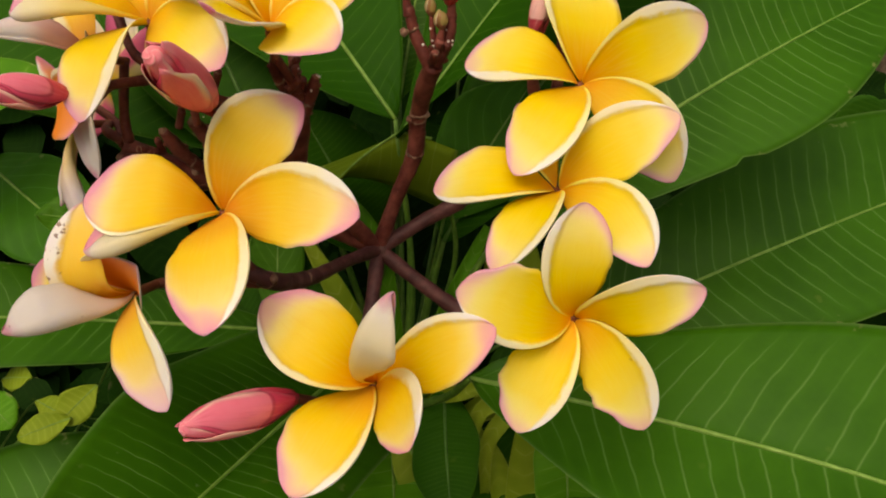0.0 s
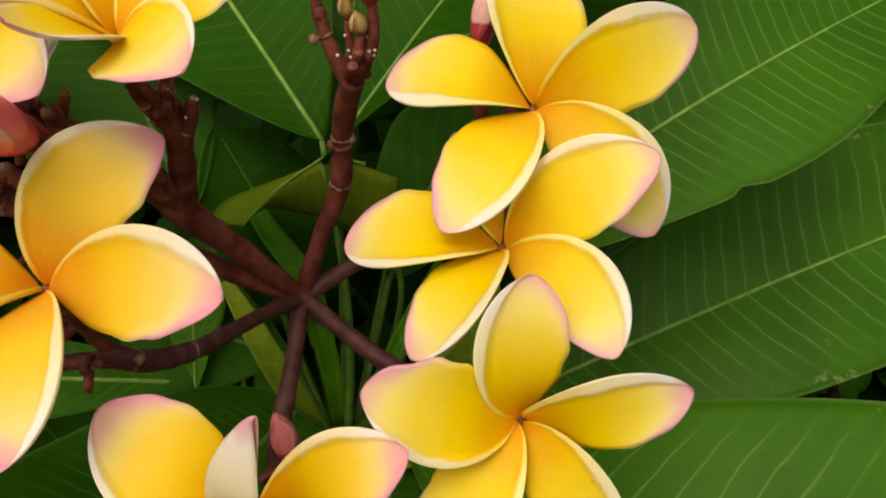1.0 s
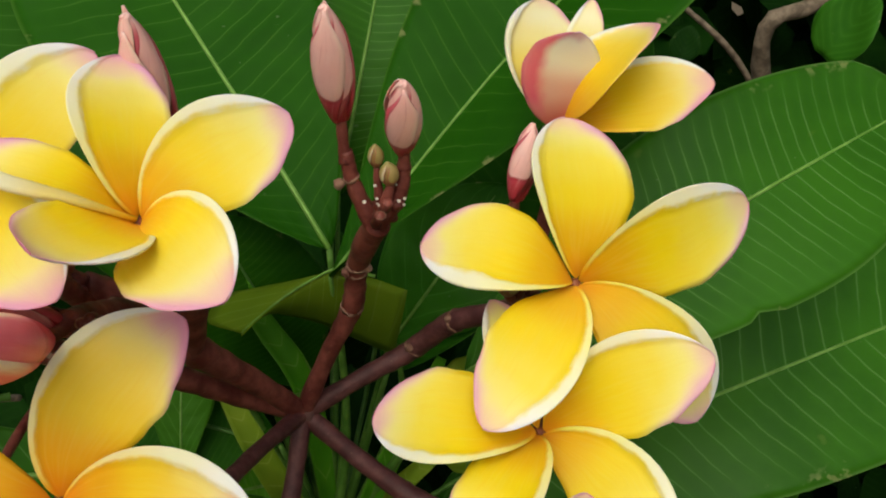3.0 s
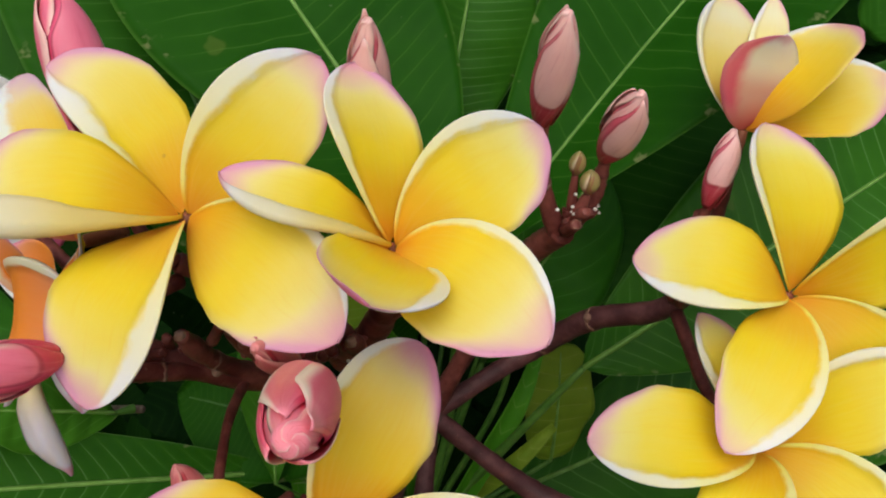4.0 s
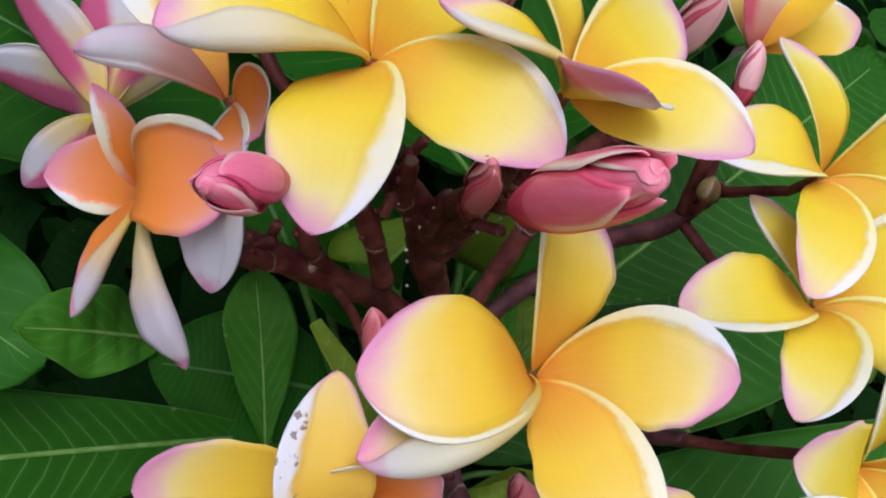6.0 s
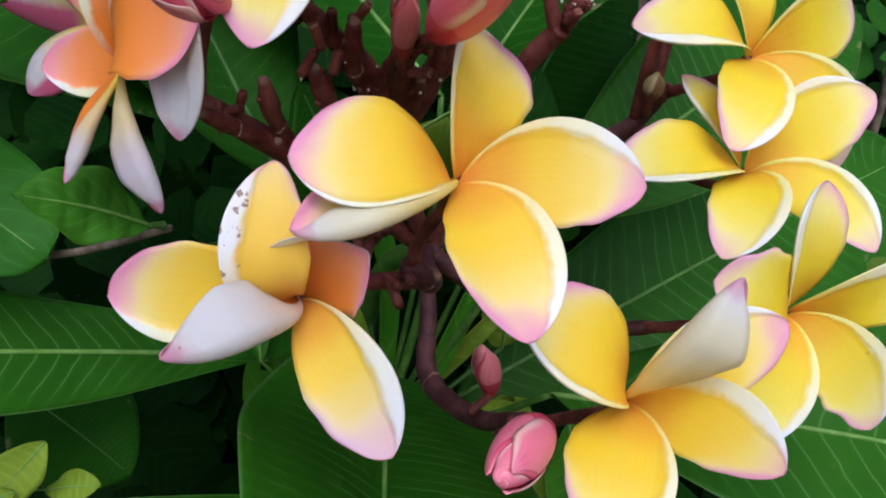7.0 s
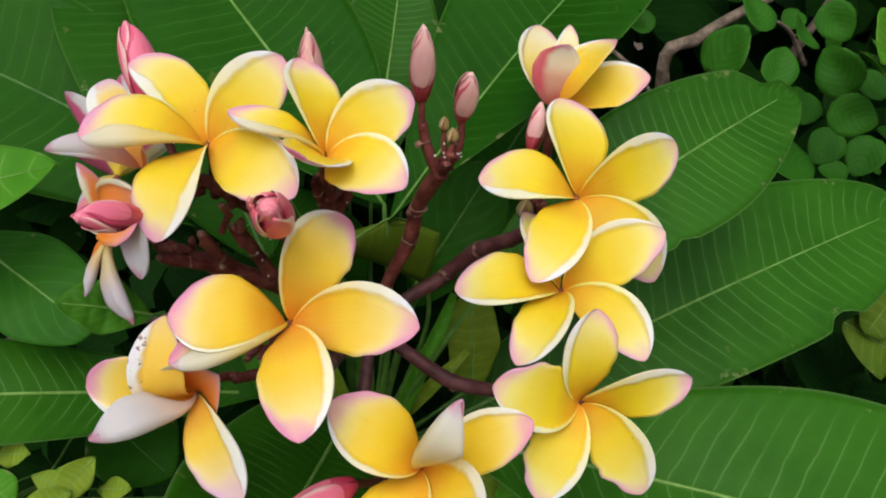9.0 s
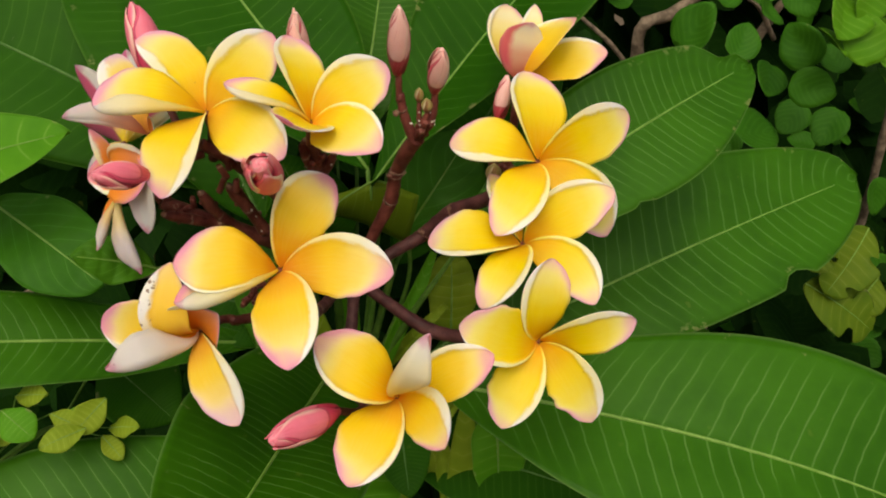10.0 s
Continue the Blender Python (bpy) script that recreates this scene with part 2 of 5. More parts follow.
FRONT_WHITE = petal_front("petal_white_magenta", (0.82, 0.4, 0.1), (0.87, 0.76, 0.62), (0.88, 0.82, 0.76), (0.62, 0.07, 0.2), 0.92, margin=(0.86, 0.7, 0.72), rolled=(0.56, 0.035, 0.14), lip_end=(0.6, 0.05, 0.18))
BACK_CREAM = petal_back("petal_outside_cream", pale=(0.88, 0.82, 0.52), amount=0.25)
BACK_BLUSH = petal_back("petal_outside_blush", pale=(0.88, 0.84, 0.78), amount=0.15, warm=(0.8, 0.26, 0.12))
BACK_MAGENTA = petal_back("petal_outside_magenta", pale=(0.87, 0.83, 0.8), pink=(0.74, 0.1, 0.25), amount=0.95, upto=0.66)
BACK_WHITE = petal_back("petal_outside_white", spots=0.71, pale=(0.88, 0.84, 0.78), amount=0.12, warm=(0.85, 0.7, 0.5))
BACK_PINK = petal_back("petal_outside_pink", pale=(0.84, 0.79, 0.74), pink=(0.7, 0.1, 0.27))
BACK_RED = petal_back("petal_outside_red", pale=(0.89, 0.82, 0.56), pink=(0.74, 0.09, 0.15), amount=0.95, upto=0.36, warm=(0.68, 0.12, 0.09))
BUD_PINK = bud_skin("bud_pink", red=(0.5, 0.03, 0.08), pink=(0.7, 0.08, 0.17), cream=(0.82, 0.26, 0.33), share=0.5, line_mix=0.9, lip_mix=0.6)
BUD_RED = bud_skin("bud_red", red=(0.54, 0.035, 0.07), pink=(0.74, 0.065, 0.14), cream=(0.86, 0.31, 0.35), share=0.33, line_mix=0.35, lip_mix=0.95)
BUD_DULL = bud_skin("bud_dull", red=(0.38, 0.03, 0.045), pink=(0.58, 0.1, 0.14), cream=(0.85, 0.53, 0.47), share=0.8, line=(0.3, 0.015, 0.03), line_mix=0.9)
BUD_TAN = bud_skin("bud_tan", red=(0.22, 0.08, 0.04), pink=(0.28, 0.18, 0.06), cream=(0.36, 0.3, 0.1), share=0.6)
BUD_SMALL = bud_skin("bud_small", red=(0.34, 0.025, 0.035), pink=(0.52, 0.06, 0.08), cream=(0.72, 0.3, 0.28), share=0.4, line=(0.25, 0.012, 0.02))
STEM = stem_skin("stem_maroon", (0.095, 0.019, 0.014), (0.235, 0.066, 0.048))
STEM_DULL = stem_skin("stem_dull", (0.065, 0.02, 0.02), (0.15, 0.056, 0.052))
STEM_HUB = stem_skin("stem_hub", (0.07, 0.03, 0.03), (0.14, 0.07, 0.06), 0.6)
SCAR = stem_skin("stem_scar", (0.15, 0.06, 0.04), (0.4, 0.26, 0.17), 0.7)
TUBE = stem_skin("flower_tube", (0.14, 0.04, 0.02), (0.3, 0.1, 0.04), 0.5)
SAP = stem_skin("dried_sap", (0.5, 0.44, 0.36), (0.78, 0.74, 0.66), 0.4)
TWIG = stem_skin("twig_grey", (0.1, 0.075, 0.05), (0.26, 0.2, 0.14), 0.8)
GREEN_STALK = stem_skin("green_stalk", (0.055, 0.14, 0.014), (0.11, 0.23, 0.03), 0.5)
LEAF_BIG = leaf_skin("leaf_big", (0.0225, 0.094, 0.0019), (0.046, 0.162, 0.0048), (0.165, 0.3, 0.0774), 34, vein_mix=0.4, spec=0.11, rough=0.44, thin=0.075)
LEAF_MID = leaf_skin("leaf_mid", (0.0155, 0.072, 0.0016), (0.031, 0.118, 0.004), (0.09, 0.2, 0.035), 32, vein_mix=0.26, spec=0.06)
LEAF_UPRIGHT = leaf_skin("leaf_upright", (0.0125, 0.064, 0.0011), (0.0255, 0.106, 0.003), (0.1, 0.22, 0.03), 30, vein_mix=0.28, spec=0.05)
LEAF_BRIGHT = leaf_skin("leaf_bright", (0.06, 0.22, 0.006), (0.12, 0.34, 0.015), (0.22, 0.42, 0.07), 9, trans=0.25)
LEAF_YELLOW = leaf_skin("leaf_yellow", (0.15, 0.25, 0.012), (0.3, 0.4, 0.03), (0.36, 0.45, 0.08), 8, trans=0.25)
LEAF_RAGGED = leaf_skin("leaf_ragged", (0.06, 0.13, 0.006), (0.15, 0.21, 0.012), (0.2, 0.27, 0.05), 8, trans=0.2)
LEAF_OLIVE = leaf_skin("leaf_olive", (0.11, 0.18, 0.008), (0.15, 0.23, 0.01), (0.238, 0.34, 0.085), 10, vein_mix=0.25, trans=0.25)
LEAF_ROUND = leaf_skin("leaf_round", (0.0243, 0.109, 0.00365), (0.051, 0.189, 0.00972), (0.0851, 0.231, 0.0365), 6, slant=0.5, vein_mix=0.4)
LEAF_SHRUB = leaf_skin("leaf_shrub", (0.023, 0.105, 0.004), (0.06, 0.195, 0.009), (0.09, 0.23, 0.04), 6, slant=0.5, vein_mix=0.2, rough=0.55, unit=0.035)
# Near-black leaf green for hedge and undergrowth: the shade is in the colour.
LEAF_DEEP_SHADE = leaf_skin("leaf_deep_shade", (0.003, 0.016, 0.0015), (0.011, 0.04, 0.003), (0.025, 0.06, 0.01), 6, slant=0.5, vein_mix=0.2, rough=0.65, trans=0.05, spec=0.04)
# Shaded copy of the shrub leaf, darkened in its own colour.
LEAF_SHRUB_SHADED = leaf_skin("leaf_shrub_shaded", (0.004, 0.02, 0.0015), (0.014, 0.05, 0.004), (0.03, 0.07, 0.012), 6, slant=0.5, vein_mix=0.2, rough=0.6, trans=0.05, spec=0.05, unit=0.035)
LEAF_VINE = leaf_skin("leaf_vine", (0.04, 0.14, 0.005), (0.08, 0.24, 0.012), (0.14, 0.3, 0.05), 7, slant=0.4, trans=0.2)
LEAF_LIME = leaf_skin("leaf_lime", (0.07, 0.22, 0.006), (0.14, 0.34, 0.015), (0.22, 0.42, 0.07), 7, trans=0.25, unit=0.035)
MIDRIB_DULL = stem_skin("leaf_midrib_dull", (0.045, 0.13, 0.015), (0.08, 0.19, 0.03), 0.5)
MIDRIB = stem_skin("leaf_midrib", (0.12, 0.25, 0.03), (0.2, 0.36, 0.07), 0.5)
# Hardly seen ground, lightened to reflect fill light up onto the petals.
SOIL = stem_skin("soil", (0.09, 0.07, 0.046), (0.2, 0.155, 0.105), 0.95, 0.05)


# ---- mesh helpers ----
def mesh_object(name, verts, faces, mats, parent=None, uvs=None, index=None, label="", smooth=True):
    me = bpy.data.meshes.new(name)
    me.from_pydata([tuple(p) for p in verts], [], faces)
    for mt in mats:
        me.materials.append(mt)
    if index is not None:
        me.polygons.foreach_set("material_index", index)
    if smooth:
        me.polygons.foreach_set("use_smooth", [True] * len(me.polygons))
    if uvs is not None:
        layer = me.uv_layers.new(name="petal")
        loops = np.zeros(len(me.loops), dtype=np.int32)
        me.loops.foreach_get("vertex_index", loops)
        layer.data.foreach_set("uv", np.asarray(uvs, float)[loops].ravel())
    me.validate()
    ob = new(name, me)
    if parent is not None:
        ob.parent = parent
    if label:
        tagged(ob, label=label)
    return ob


def sheet(p, uv, thick):
    """A closed thin sheet from a grid of points: front, back at thick below it, and the rim. Faces' material: 0 front, 1 back and rim."""
    nu, nv, _ = p.shape
    du, dv = np.gradient(p, axis=0), np.gradient(p, axis=1)
    n = np.cross(du, dv)
    n /= np.linalg.norm(n, axis=2, keepdims=True) + 1e-12
    fade = np.minimum(1.0, 0.2 + np.minimum(np.arange(nv), np.arange(nv)[::-1]) / 2.5)[None, :, None]
    verts = np.concatenate([p.reshape(-1, 3), (p - n * thick * fade).reshape(-1, 3)])
    uvs = np.concatenate([uv.reshape(-1, 2)] * 2)
    k = nu * nv
    faces, index = [], []
    for i in range(nu - 1):
        for j in range(nv - 1):
            a, b, c, d = i * nv + j, (i + 1) * nv + j, (i + 1) * nv + j + 1, i * nv + j + 1
            faces.append((a, b, c, d))
            faces.append((d + k, c + k, b + k, a + k))
            index += [0, 1]
    ring = [j for j in range(nv)] + [i * nv + nv - 1 for i in range(1, nu)] + [(nu - 1) * nv + j for j in range(nv - 2, -1, -1)] + [i * nv for i in range(nu - 2, 0, -1)]
    for a, b in zip(ring, ring[1:] + ring[:1]):
        faces.append((a, b, b + k, a + k))
        index.append(1)
    return verts, faces, uvs, index


def spline(points, count):
    """Points on a smooth curve through the given ones."""
    pts = np.array(points, float)
    if len(pts) == 2:
        return pts[0] + (pts[1] - pts[0]) * np.linspace(0, 1, count)[:, None]
    ext = np.vstack([2 * pts[0] - pts[1], pts, 2 * pts[-1] - pts[-2]])
    out = []
    for s in np.linspace(0, len(pts) - 1, count):
        i = min(int(s), len(pts) - 2)
        t = s - i
        a, b, c, d = ext[i : i + 4]
        out.append(0.5 * ((2 * b) + (c - a) * t + (2 * a - 5 * b + 4 * c - d) * t * t + (3 * b - a - 3 * c + d) * t**3))
    return np.array(out)


def tube(name, points, radii, mat, parent=None, sides=10, count=None, bumps=0.0, label="", seed=0):
    """A bent round stalk through points, radius by radius, with closed ends."""
    count = count or 6 * len(points)
    c = spline(points, count)
    r = np.interp(np.linspace(0, 1, count), np.linspace(0, 1, len(radii)), radii)
    rng = np.random.RandomState(seed + 7)
    if bumps:
        r = r * (1 + bumps * rng.uniform(-1, 1, count))
    t = np.gradient(c, axis=0)
    t /= np.linalg.norm(t, axis=1, keepdims=True) + 1e-12
    ref = np.array([0.31, 0.17, 0.93]) if abs(t[0] @ np.array([0.31, 0.17, 0.93])) < 0.95 else np.array([1.0, 0, 0])
    verts, faces = [], []
    for i in range(count):
        x = np.cross(t[i], ref)
        x /= np.linalg.norm(x)
        y = np.cross(t[i], x)
        for k in range(sides):
            a = 2 * math.pi * k / sides
            verts.append(c[i] + r[i] * (math.cos(a) * x + math.sin(a) * y))
    for i in range(count - 1):
        for k in range(sides):
            k2 = (k + 1) % sides
            faces.append((i * sides + k, i * sides + k2, (i + 1) * sides + k2, (i + 1) * sides + k))
    faces.append(tuple(range(sides - 1, -1, -1)))
    faces.append(tuple((count - 1) * sides + k for k in range(sides)))
    return mesh_object(name, verts, faces, [mat], parent, label=label)


def thing(name, place, label, category, group=""):
    ob = new(name)
    ob.empty_display_size = 0.01
    ob.location = place
    return tagged(ob, label=label, category=category, group=group)


def face_matrix(centre, normal):
    n = Vector(normal).normalized()
    x = (Vector((1, 0, 0)) - n.x * n).normalized()
    y = n.cross(x)
    m = Matrix((x, y, n)).transposed().to_4x4()
    m.translation = Vector(centre) * MM
    return m


# ---- flowers ----
def petal_grid(az, lift, length, wide=0.3, full=None, roll=2.0, arch=0.1, sweep=-0.015, bend=0.0, rad=None, turn=2.85,
               twist=0.35, tilt=0.06, cup=0.14, ragged=0.03, roll_at=0.68, droop=0.0, seed=0):
    """One petal in its flower's frame, as a grid of points in mm: az and lift of its tip in degrees, length in mm; its left edge (seen
    from the front) is rolled inward and shows roll mm of the pale outside. wide, full: half its width on the bare and on the rolled side,
    by its length. bend: sideways hook of the tip. droop: how far the tip's end falls back."""
    rng = np.random.RandomState(seed + int(abs(az * 7 + length * 13)) % 9999)
    nu, nf, na, ns = 34, 13, 9, 4
    full = wide if full is None else full
    r = np.array([math.cos(radians(az)), math.sin(radians(az)), 0.0])
    up = np.array([0.0, 0.0, 1.0])
    side = np.cross(up, r)
    tip = length * (math.cos(radians(lift)) * r + math.sin(radians(lift)) * up)
    start = 0.9 * r - 2.0 * up
    us = np.linspace(0, 1, nu)
    us = us - 0.115 * np.sin(2 * math.pi * us)
    chord = tip - start
    rise = np.cross(chord / np.linalg.norm(chord), side)
    rise = rise if rise[2] > 0 else -rise
    mid = start + us[:, None] * chord + (arch * length * np.sin(math.pi * us**0.8) - droop * length * us**5)[:, None] * rise
    mid = mid + (sweep * length * np.sin(math.pi * us) + bend * length * us**3)[:, None] * side
    tan = np.gradient(mid, axis=0)
    tan /= np.linalg.norm(tan, axis=1, keepdims=True)
    grow = np.sin(math.pi * np.clip(us, 0, 1) ** 1.26) ** 0.6
    w = np.maximum(0.9 * wide * length * grow, 0.2)
    wf = np.maximum(0.9 * full * length * grow, 0.2)
    fold = 1.25 * roll * np.clip(np.sin(math.pi * us**(math.log(0.5) / math.log(roll_at))), 0, 1) ** 1.1 + 0.75 * min(1.0, roll) * (1 - us) ** 0.4
    wave1, wave2, ph = rng.uniform(0.5, 1), rng.uniform(0.5, 1), rng.uniform(0, 6.28, 4)
    pts, uvs = np.zeros((nu, nf + na + ns, 3)), np.zeros((nu, nf + na + ns, 2))
    for i, u in enumerate(us):
        n = np.cross(tan[i], side)
        n = n if n @ up > -0.3 else -n
        n = n - (n @ tan[i]) * tan[i]
        n /= np.linalg.norm(n)
        lat = np.cross(n, tan[i])
        lat = lat if lat @ side > 0 else -lat
        fo = max(fold[i], 0.05) * (1 + (0.35 if rad else 1.0) * (0.14 * math.sin(6 * u + ph[0]) + 0.08 * math.sin(15 * u + ph[1]) + 0.05 * math.sin(33 * u + ph[2])))
        wl = w[i] * (1 + 0.035 * math.sin(5 * u + ph[2]) + 0.02 * math.sin(12 * u + ph[3]) + 0.012 * math.sin(24 * u + ph[1]) + ragged * (0.5 * math.sin(17 * u + ph[3]) + 0.5 * math.sin(31 * u + ph[0])) * (u > 0.35))
        tw = twist * (1 - u) ** 1.3 + tilt
        row = []

        def height(s):
            d = s / (w[i] if s < 0 else wf[i])
            return tw * s + cup * abs(s * d) + 0.22 * wave1 * math.sin(5 * u + 2.2 * d + ph[1]) * d * d

        if not rad:
            fo = min(fo, 0.9 * wf[i])
            inner_edge, high = wf[i] - fo, min(0.95, 0.34 * fo + 0.04)
            for j in range(nf):
                s = -wl + (wl + inner_edge) * j / (nf - 1)
                row.append((s, height(s), 0.92 * j / (nf - 1)))
            for j in range(1, na + ns + 1):
                q = j / (na + ns)
                puff = min(1.0, q / 0.12) ** 0.5 * 0.72 + 0.28 * math.sin(math.pi * min(1.0, q / 0.9)) if q < 0.55 else math.cos(0.5 * math.pi * (q - 0.55) / 0.45) ** 0.7
                s = inner_edge + fo * math.sin(0.5 * math.pi * q) ** 0.95
                row.append((s, height(inner_edge + fo * q) + high * puff - 0.3 * high * max(0.0, (q - 0.7) / 0.3) ** 2, 0.92 + 0.08 * q))
            for j, (s, z, q) in enumerate(row):
                pts[i, j] = mid[i] + s * lat + z * n
                uvs[i, j] = (u, q)
            continue
        rho = min(rad, 0.3 * fo + 0.12, 0.7 * wf[i] + 0.05)
        flat = max(fo - rho, 0.0)
        s0 = wf[i] - rho
        for j in range(nf):
            s = -wl + (wl + s0) * j / (nf - 1)
            row.append((s, height(s), s + wl))
        zb = row[-1][1]
        slope = tw + 2 * cup * s0 / (wf[i] + 1e-6)
        a0 = math.atan(slope)
        for j in range(1, na + 1):
            th = turn * j / na
            row.append((s0 + rho * (math.sin(th + a0) - math.sin(a0)), zb + rho * (math.cos(a0) - math.cos(th + a0)), wl + s0 + rho * th))
        ex, ez = row[-1][0], row[-1][1]
        for j in range(1, ns + 1):
            d = flat * j / ns
            px, pz = ex + d * math.cos(turn + a0), ez + d * math.sin(turn + a0) + 0.03 * d * wave2
            row.append((px, pz, wl + s0 + rho * turn + d))
        for j, (s, z, q) in enumerate(row):
            pts[i, j] = mid[i] + s * lat + z * n
            uvs[i, j] = (u, 0.92 * (q / (wl + wf[i])) if q < wl + wf[i] else 0.92 + 0.08 * min(1, (q - wl - wf[i]) / (fo + 1e-6)))
    return pts, uvs


def petal(parent, front, back, **shape):
    pts, uvs = petal_grid(**shape)
    verts, faces, uv, index = sheet(pts * MM, uvs, 0.24 * MM)
    return mesh_object("petal", verts, faces, [front, back], parent, uv, index)


def flower(centre, normal, petals, label, front, back, stalk=None, stalk_radius=1.5, tube_length=14.0, **shared):
    """A flower of five pinwheel petals with its tube; stalk: points from the tube's foot to the branch, in mm."""
    m = face_matrix(centre, normal)
    base = new("plumeria_flower")
    base.empty_display_size = 0.01
    base.matrix_world = m
    tagged(base, label=label, category="flower", group="flowers of the cluster")
    for k, spec in enumerate(petals):
        spec = dict(spec)
        petal(base, **{**shared, "front": front, "back": back, "seed": k, **spec})
    tube("throat", [(0, 0, -2.2 * MM), (0, 0, -5 * MM), (0, 0, -tube_length * MM)], [1.3 * MM, 1.5 * MM, 1.3 * MM], TUBE, base, sides=10)
    if stalk:
        foot = m @ Vector((0, 0, -tube_length * MM * 0.9))
        way = [foot] + [Vector(p) * MM for p in stalk]
        inv = m.inverted()
        tube("stalk", [tuple(inv @ p) for p in way], [stalk_radius * MM, 1.1 * stalk_radius * MM, 1.3 * stalk_radius * MM], STEM, base, bumps=0.05, label="maroon flower stalk")
    return base


def bud(base_at, tip_at, radius, skin, label, lobes=3, twist=0.9, fat=0.5, stalk=None, ridge=0.26, point=0.16, name="flower_bud", group="flower buds", lean=0.0, stalk_radius=1.4, shells=0, flare=0.12):
    """A closed bud of spirally overlapping petals from its foot to its tip, in mm."""
    a, b = np.array(base_at, float) * MM, np.array(tip_at, float) * MM
    ob = thing(name, a, label, "flower bud", group)
    axis = b - a
    length = np.linalg.norm(axis)
    ax = axis / length
    x = np.cross(ax, (0.3, -0.9, 0.2))
    x /= np.linalg.norm(x)
    y = np.cross(ax, x)
    nt, per = 26, 12
    verts, uvs, faces = [], [], []
    r0 = radius * MM
    for i in range(nt + 1):
        t = i / nt
        prof = 0.22 + 0.78 * math.sin(math.pi * min(1.0, t ** (math.log(0.5) / math.log(fat)) * 0.97)) ** 0.8 if t < fat else point + (1 - point) * math.cos(0.5 * math.pi * ((t - fat) / (1 - fat)) ** 1.25) ** 0.8
        for k in range(lobes):
            for q in range(per + 1):
                f = q / per
                ang = 2 * math.pi * (k + f) / lobes + twist * 2 * math.pi / lobes * t * 1.6 + 0.12 * math.sin(5 * t + k)
                grow = min(1.0, t * 2.2) * (1 - 0.55 * t**3)
                rr = r0 * prof * (1 + ridge * grow * (f - 0.5) + 0.05 * grow * math.sin(math.pi * f))
                verts.append(ax * length * t + lean * length * t * t * x + rr * (math.cos(ang) * x + math.sin(ang) * y))
                uvs.append((t, f))
    row = lobes * (per + 1)
    for i in range(nt):
        for k in range(row):
            k2 = (k + 1) % row
            faces.append((i * row + k, i * row + k2, (i + 1) * row + k2, (i + 1) * row + k))
    rim = [verts[nt * row + k] - ax * length - lean * length * x for k in range(row)]
    for g in range(1, 5):
        shrink, turned, high = math.cos(0.36 * g), 0.5 * g, 0.75 * point * r0 * math.sin(0.36 * g)
        for k in range(row):
            p, drop = rim[k], 0.12 * r0 * point * (k % (per + 1)) / per
            spun = math.cos(turned) * p + math.sin(turned) * np.cross(ax, p)
            verts.append(ax * (length + high + drop) + lean * length * x + shrink * spun)
            uvs.append((1, (k % (per + 1)) / per))
    for i in range(nt, nt + 4):
        for k in range(row):
            k2 = (k + 1) % row
            faces.append((i * row + k, i * row + k2, (i + 1) * row + k2, (i + 1) * row + k))
    verts.append(ax * (length + 0.7 * point * r0) + lean * length * x)
    uvs.append((1, 0.5))
    top = len(verts) - 1
    for k in range(row):
        faces.append(((nt + 4) * row + k, (nt + 4) * row + (k + 1) % row, top))
    mesh_object("furled_petals", verts, faces, [skin], ob, uvs)
    for k in range(shells):
        rng = np.random.RandomState(int(radius * 100) + k)
        na_, nt_ = 15, 20
        top_at, start, wide_at = rng.uniform(0.94, 1.06), 2 * math.pi * (k + rng.uniform(-0.12, 0.12)) / shells, rng.uniform(2.1, 2.6)
        pts, uv = np.zeros((nt_, na_, 3)), np.zeros((nt_, na_, 2))
        for i in range(nt_):
            t = 0.05 + (top_at - 0.05) * i / (nt_ - 1)
            tc = min(t, 0.999)
            prof = 0.22 + 0.78 * math.sin(math.pi * min(1.0, tc ** (math.log(0.5) / math.log(fat)) * 0.97)) ** 0.8 if tc < fat else point + (1 - point) * math.cos(0.5 * math.pi * ((tc - fat) / (1 - fat)) ** 1.25) ** 0.8
            taper = min(1.0, 2.6 * (1.02 - i / (nt_ - 1)) ** 0.8) * (0.7 + 0.3 * min(1, 3 * t))
            for j in range(na_):
                f = j / (na_ - 1)
                ang = start + 1.1 * twist * t + wide_at * ((f - 0.5) * taper + 0.12 * t)
                rr = r0 * prof * (1.05 + 0.16 * f + flare * max(0.0, t - 0.7) / 0.3 * f) + 0.1 * MM
                pts[i, j] = ax * length * t + rr * (math.cos(ang) * x + math.sin(ang) * y)
                uv[i, j] = (min(1.0, t), f)
        v2, f2, uv2, index = sheet(pts[:, ::-1], uv[:, ::-1], -0.3 * MM)
        mesh_object("petal", v2, f2, [skin, skin], ob, uv2, index)
    if stalk:
        pts = [tuple(ax * 0.06 * length)] + [tuple(np.array(p) * MM - a) for p in stalk]
        tube("stalk", pts, [0.26 * r0 + 0.3 * MM, stalk_radius * MM, 1.25 * stalk_radius * MM], STEM, ob, bumps=0.06, label="maroon bud stalk")
    return ob


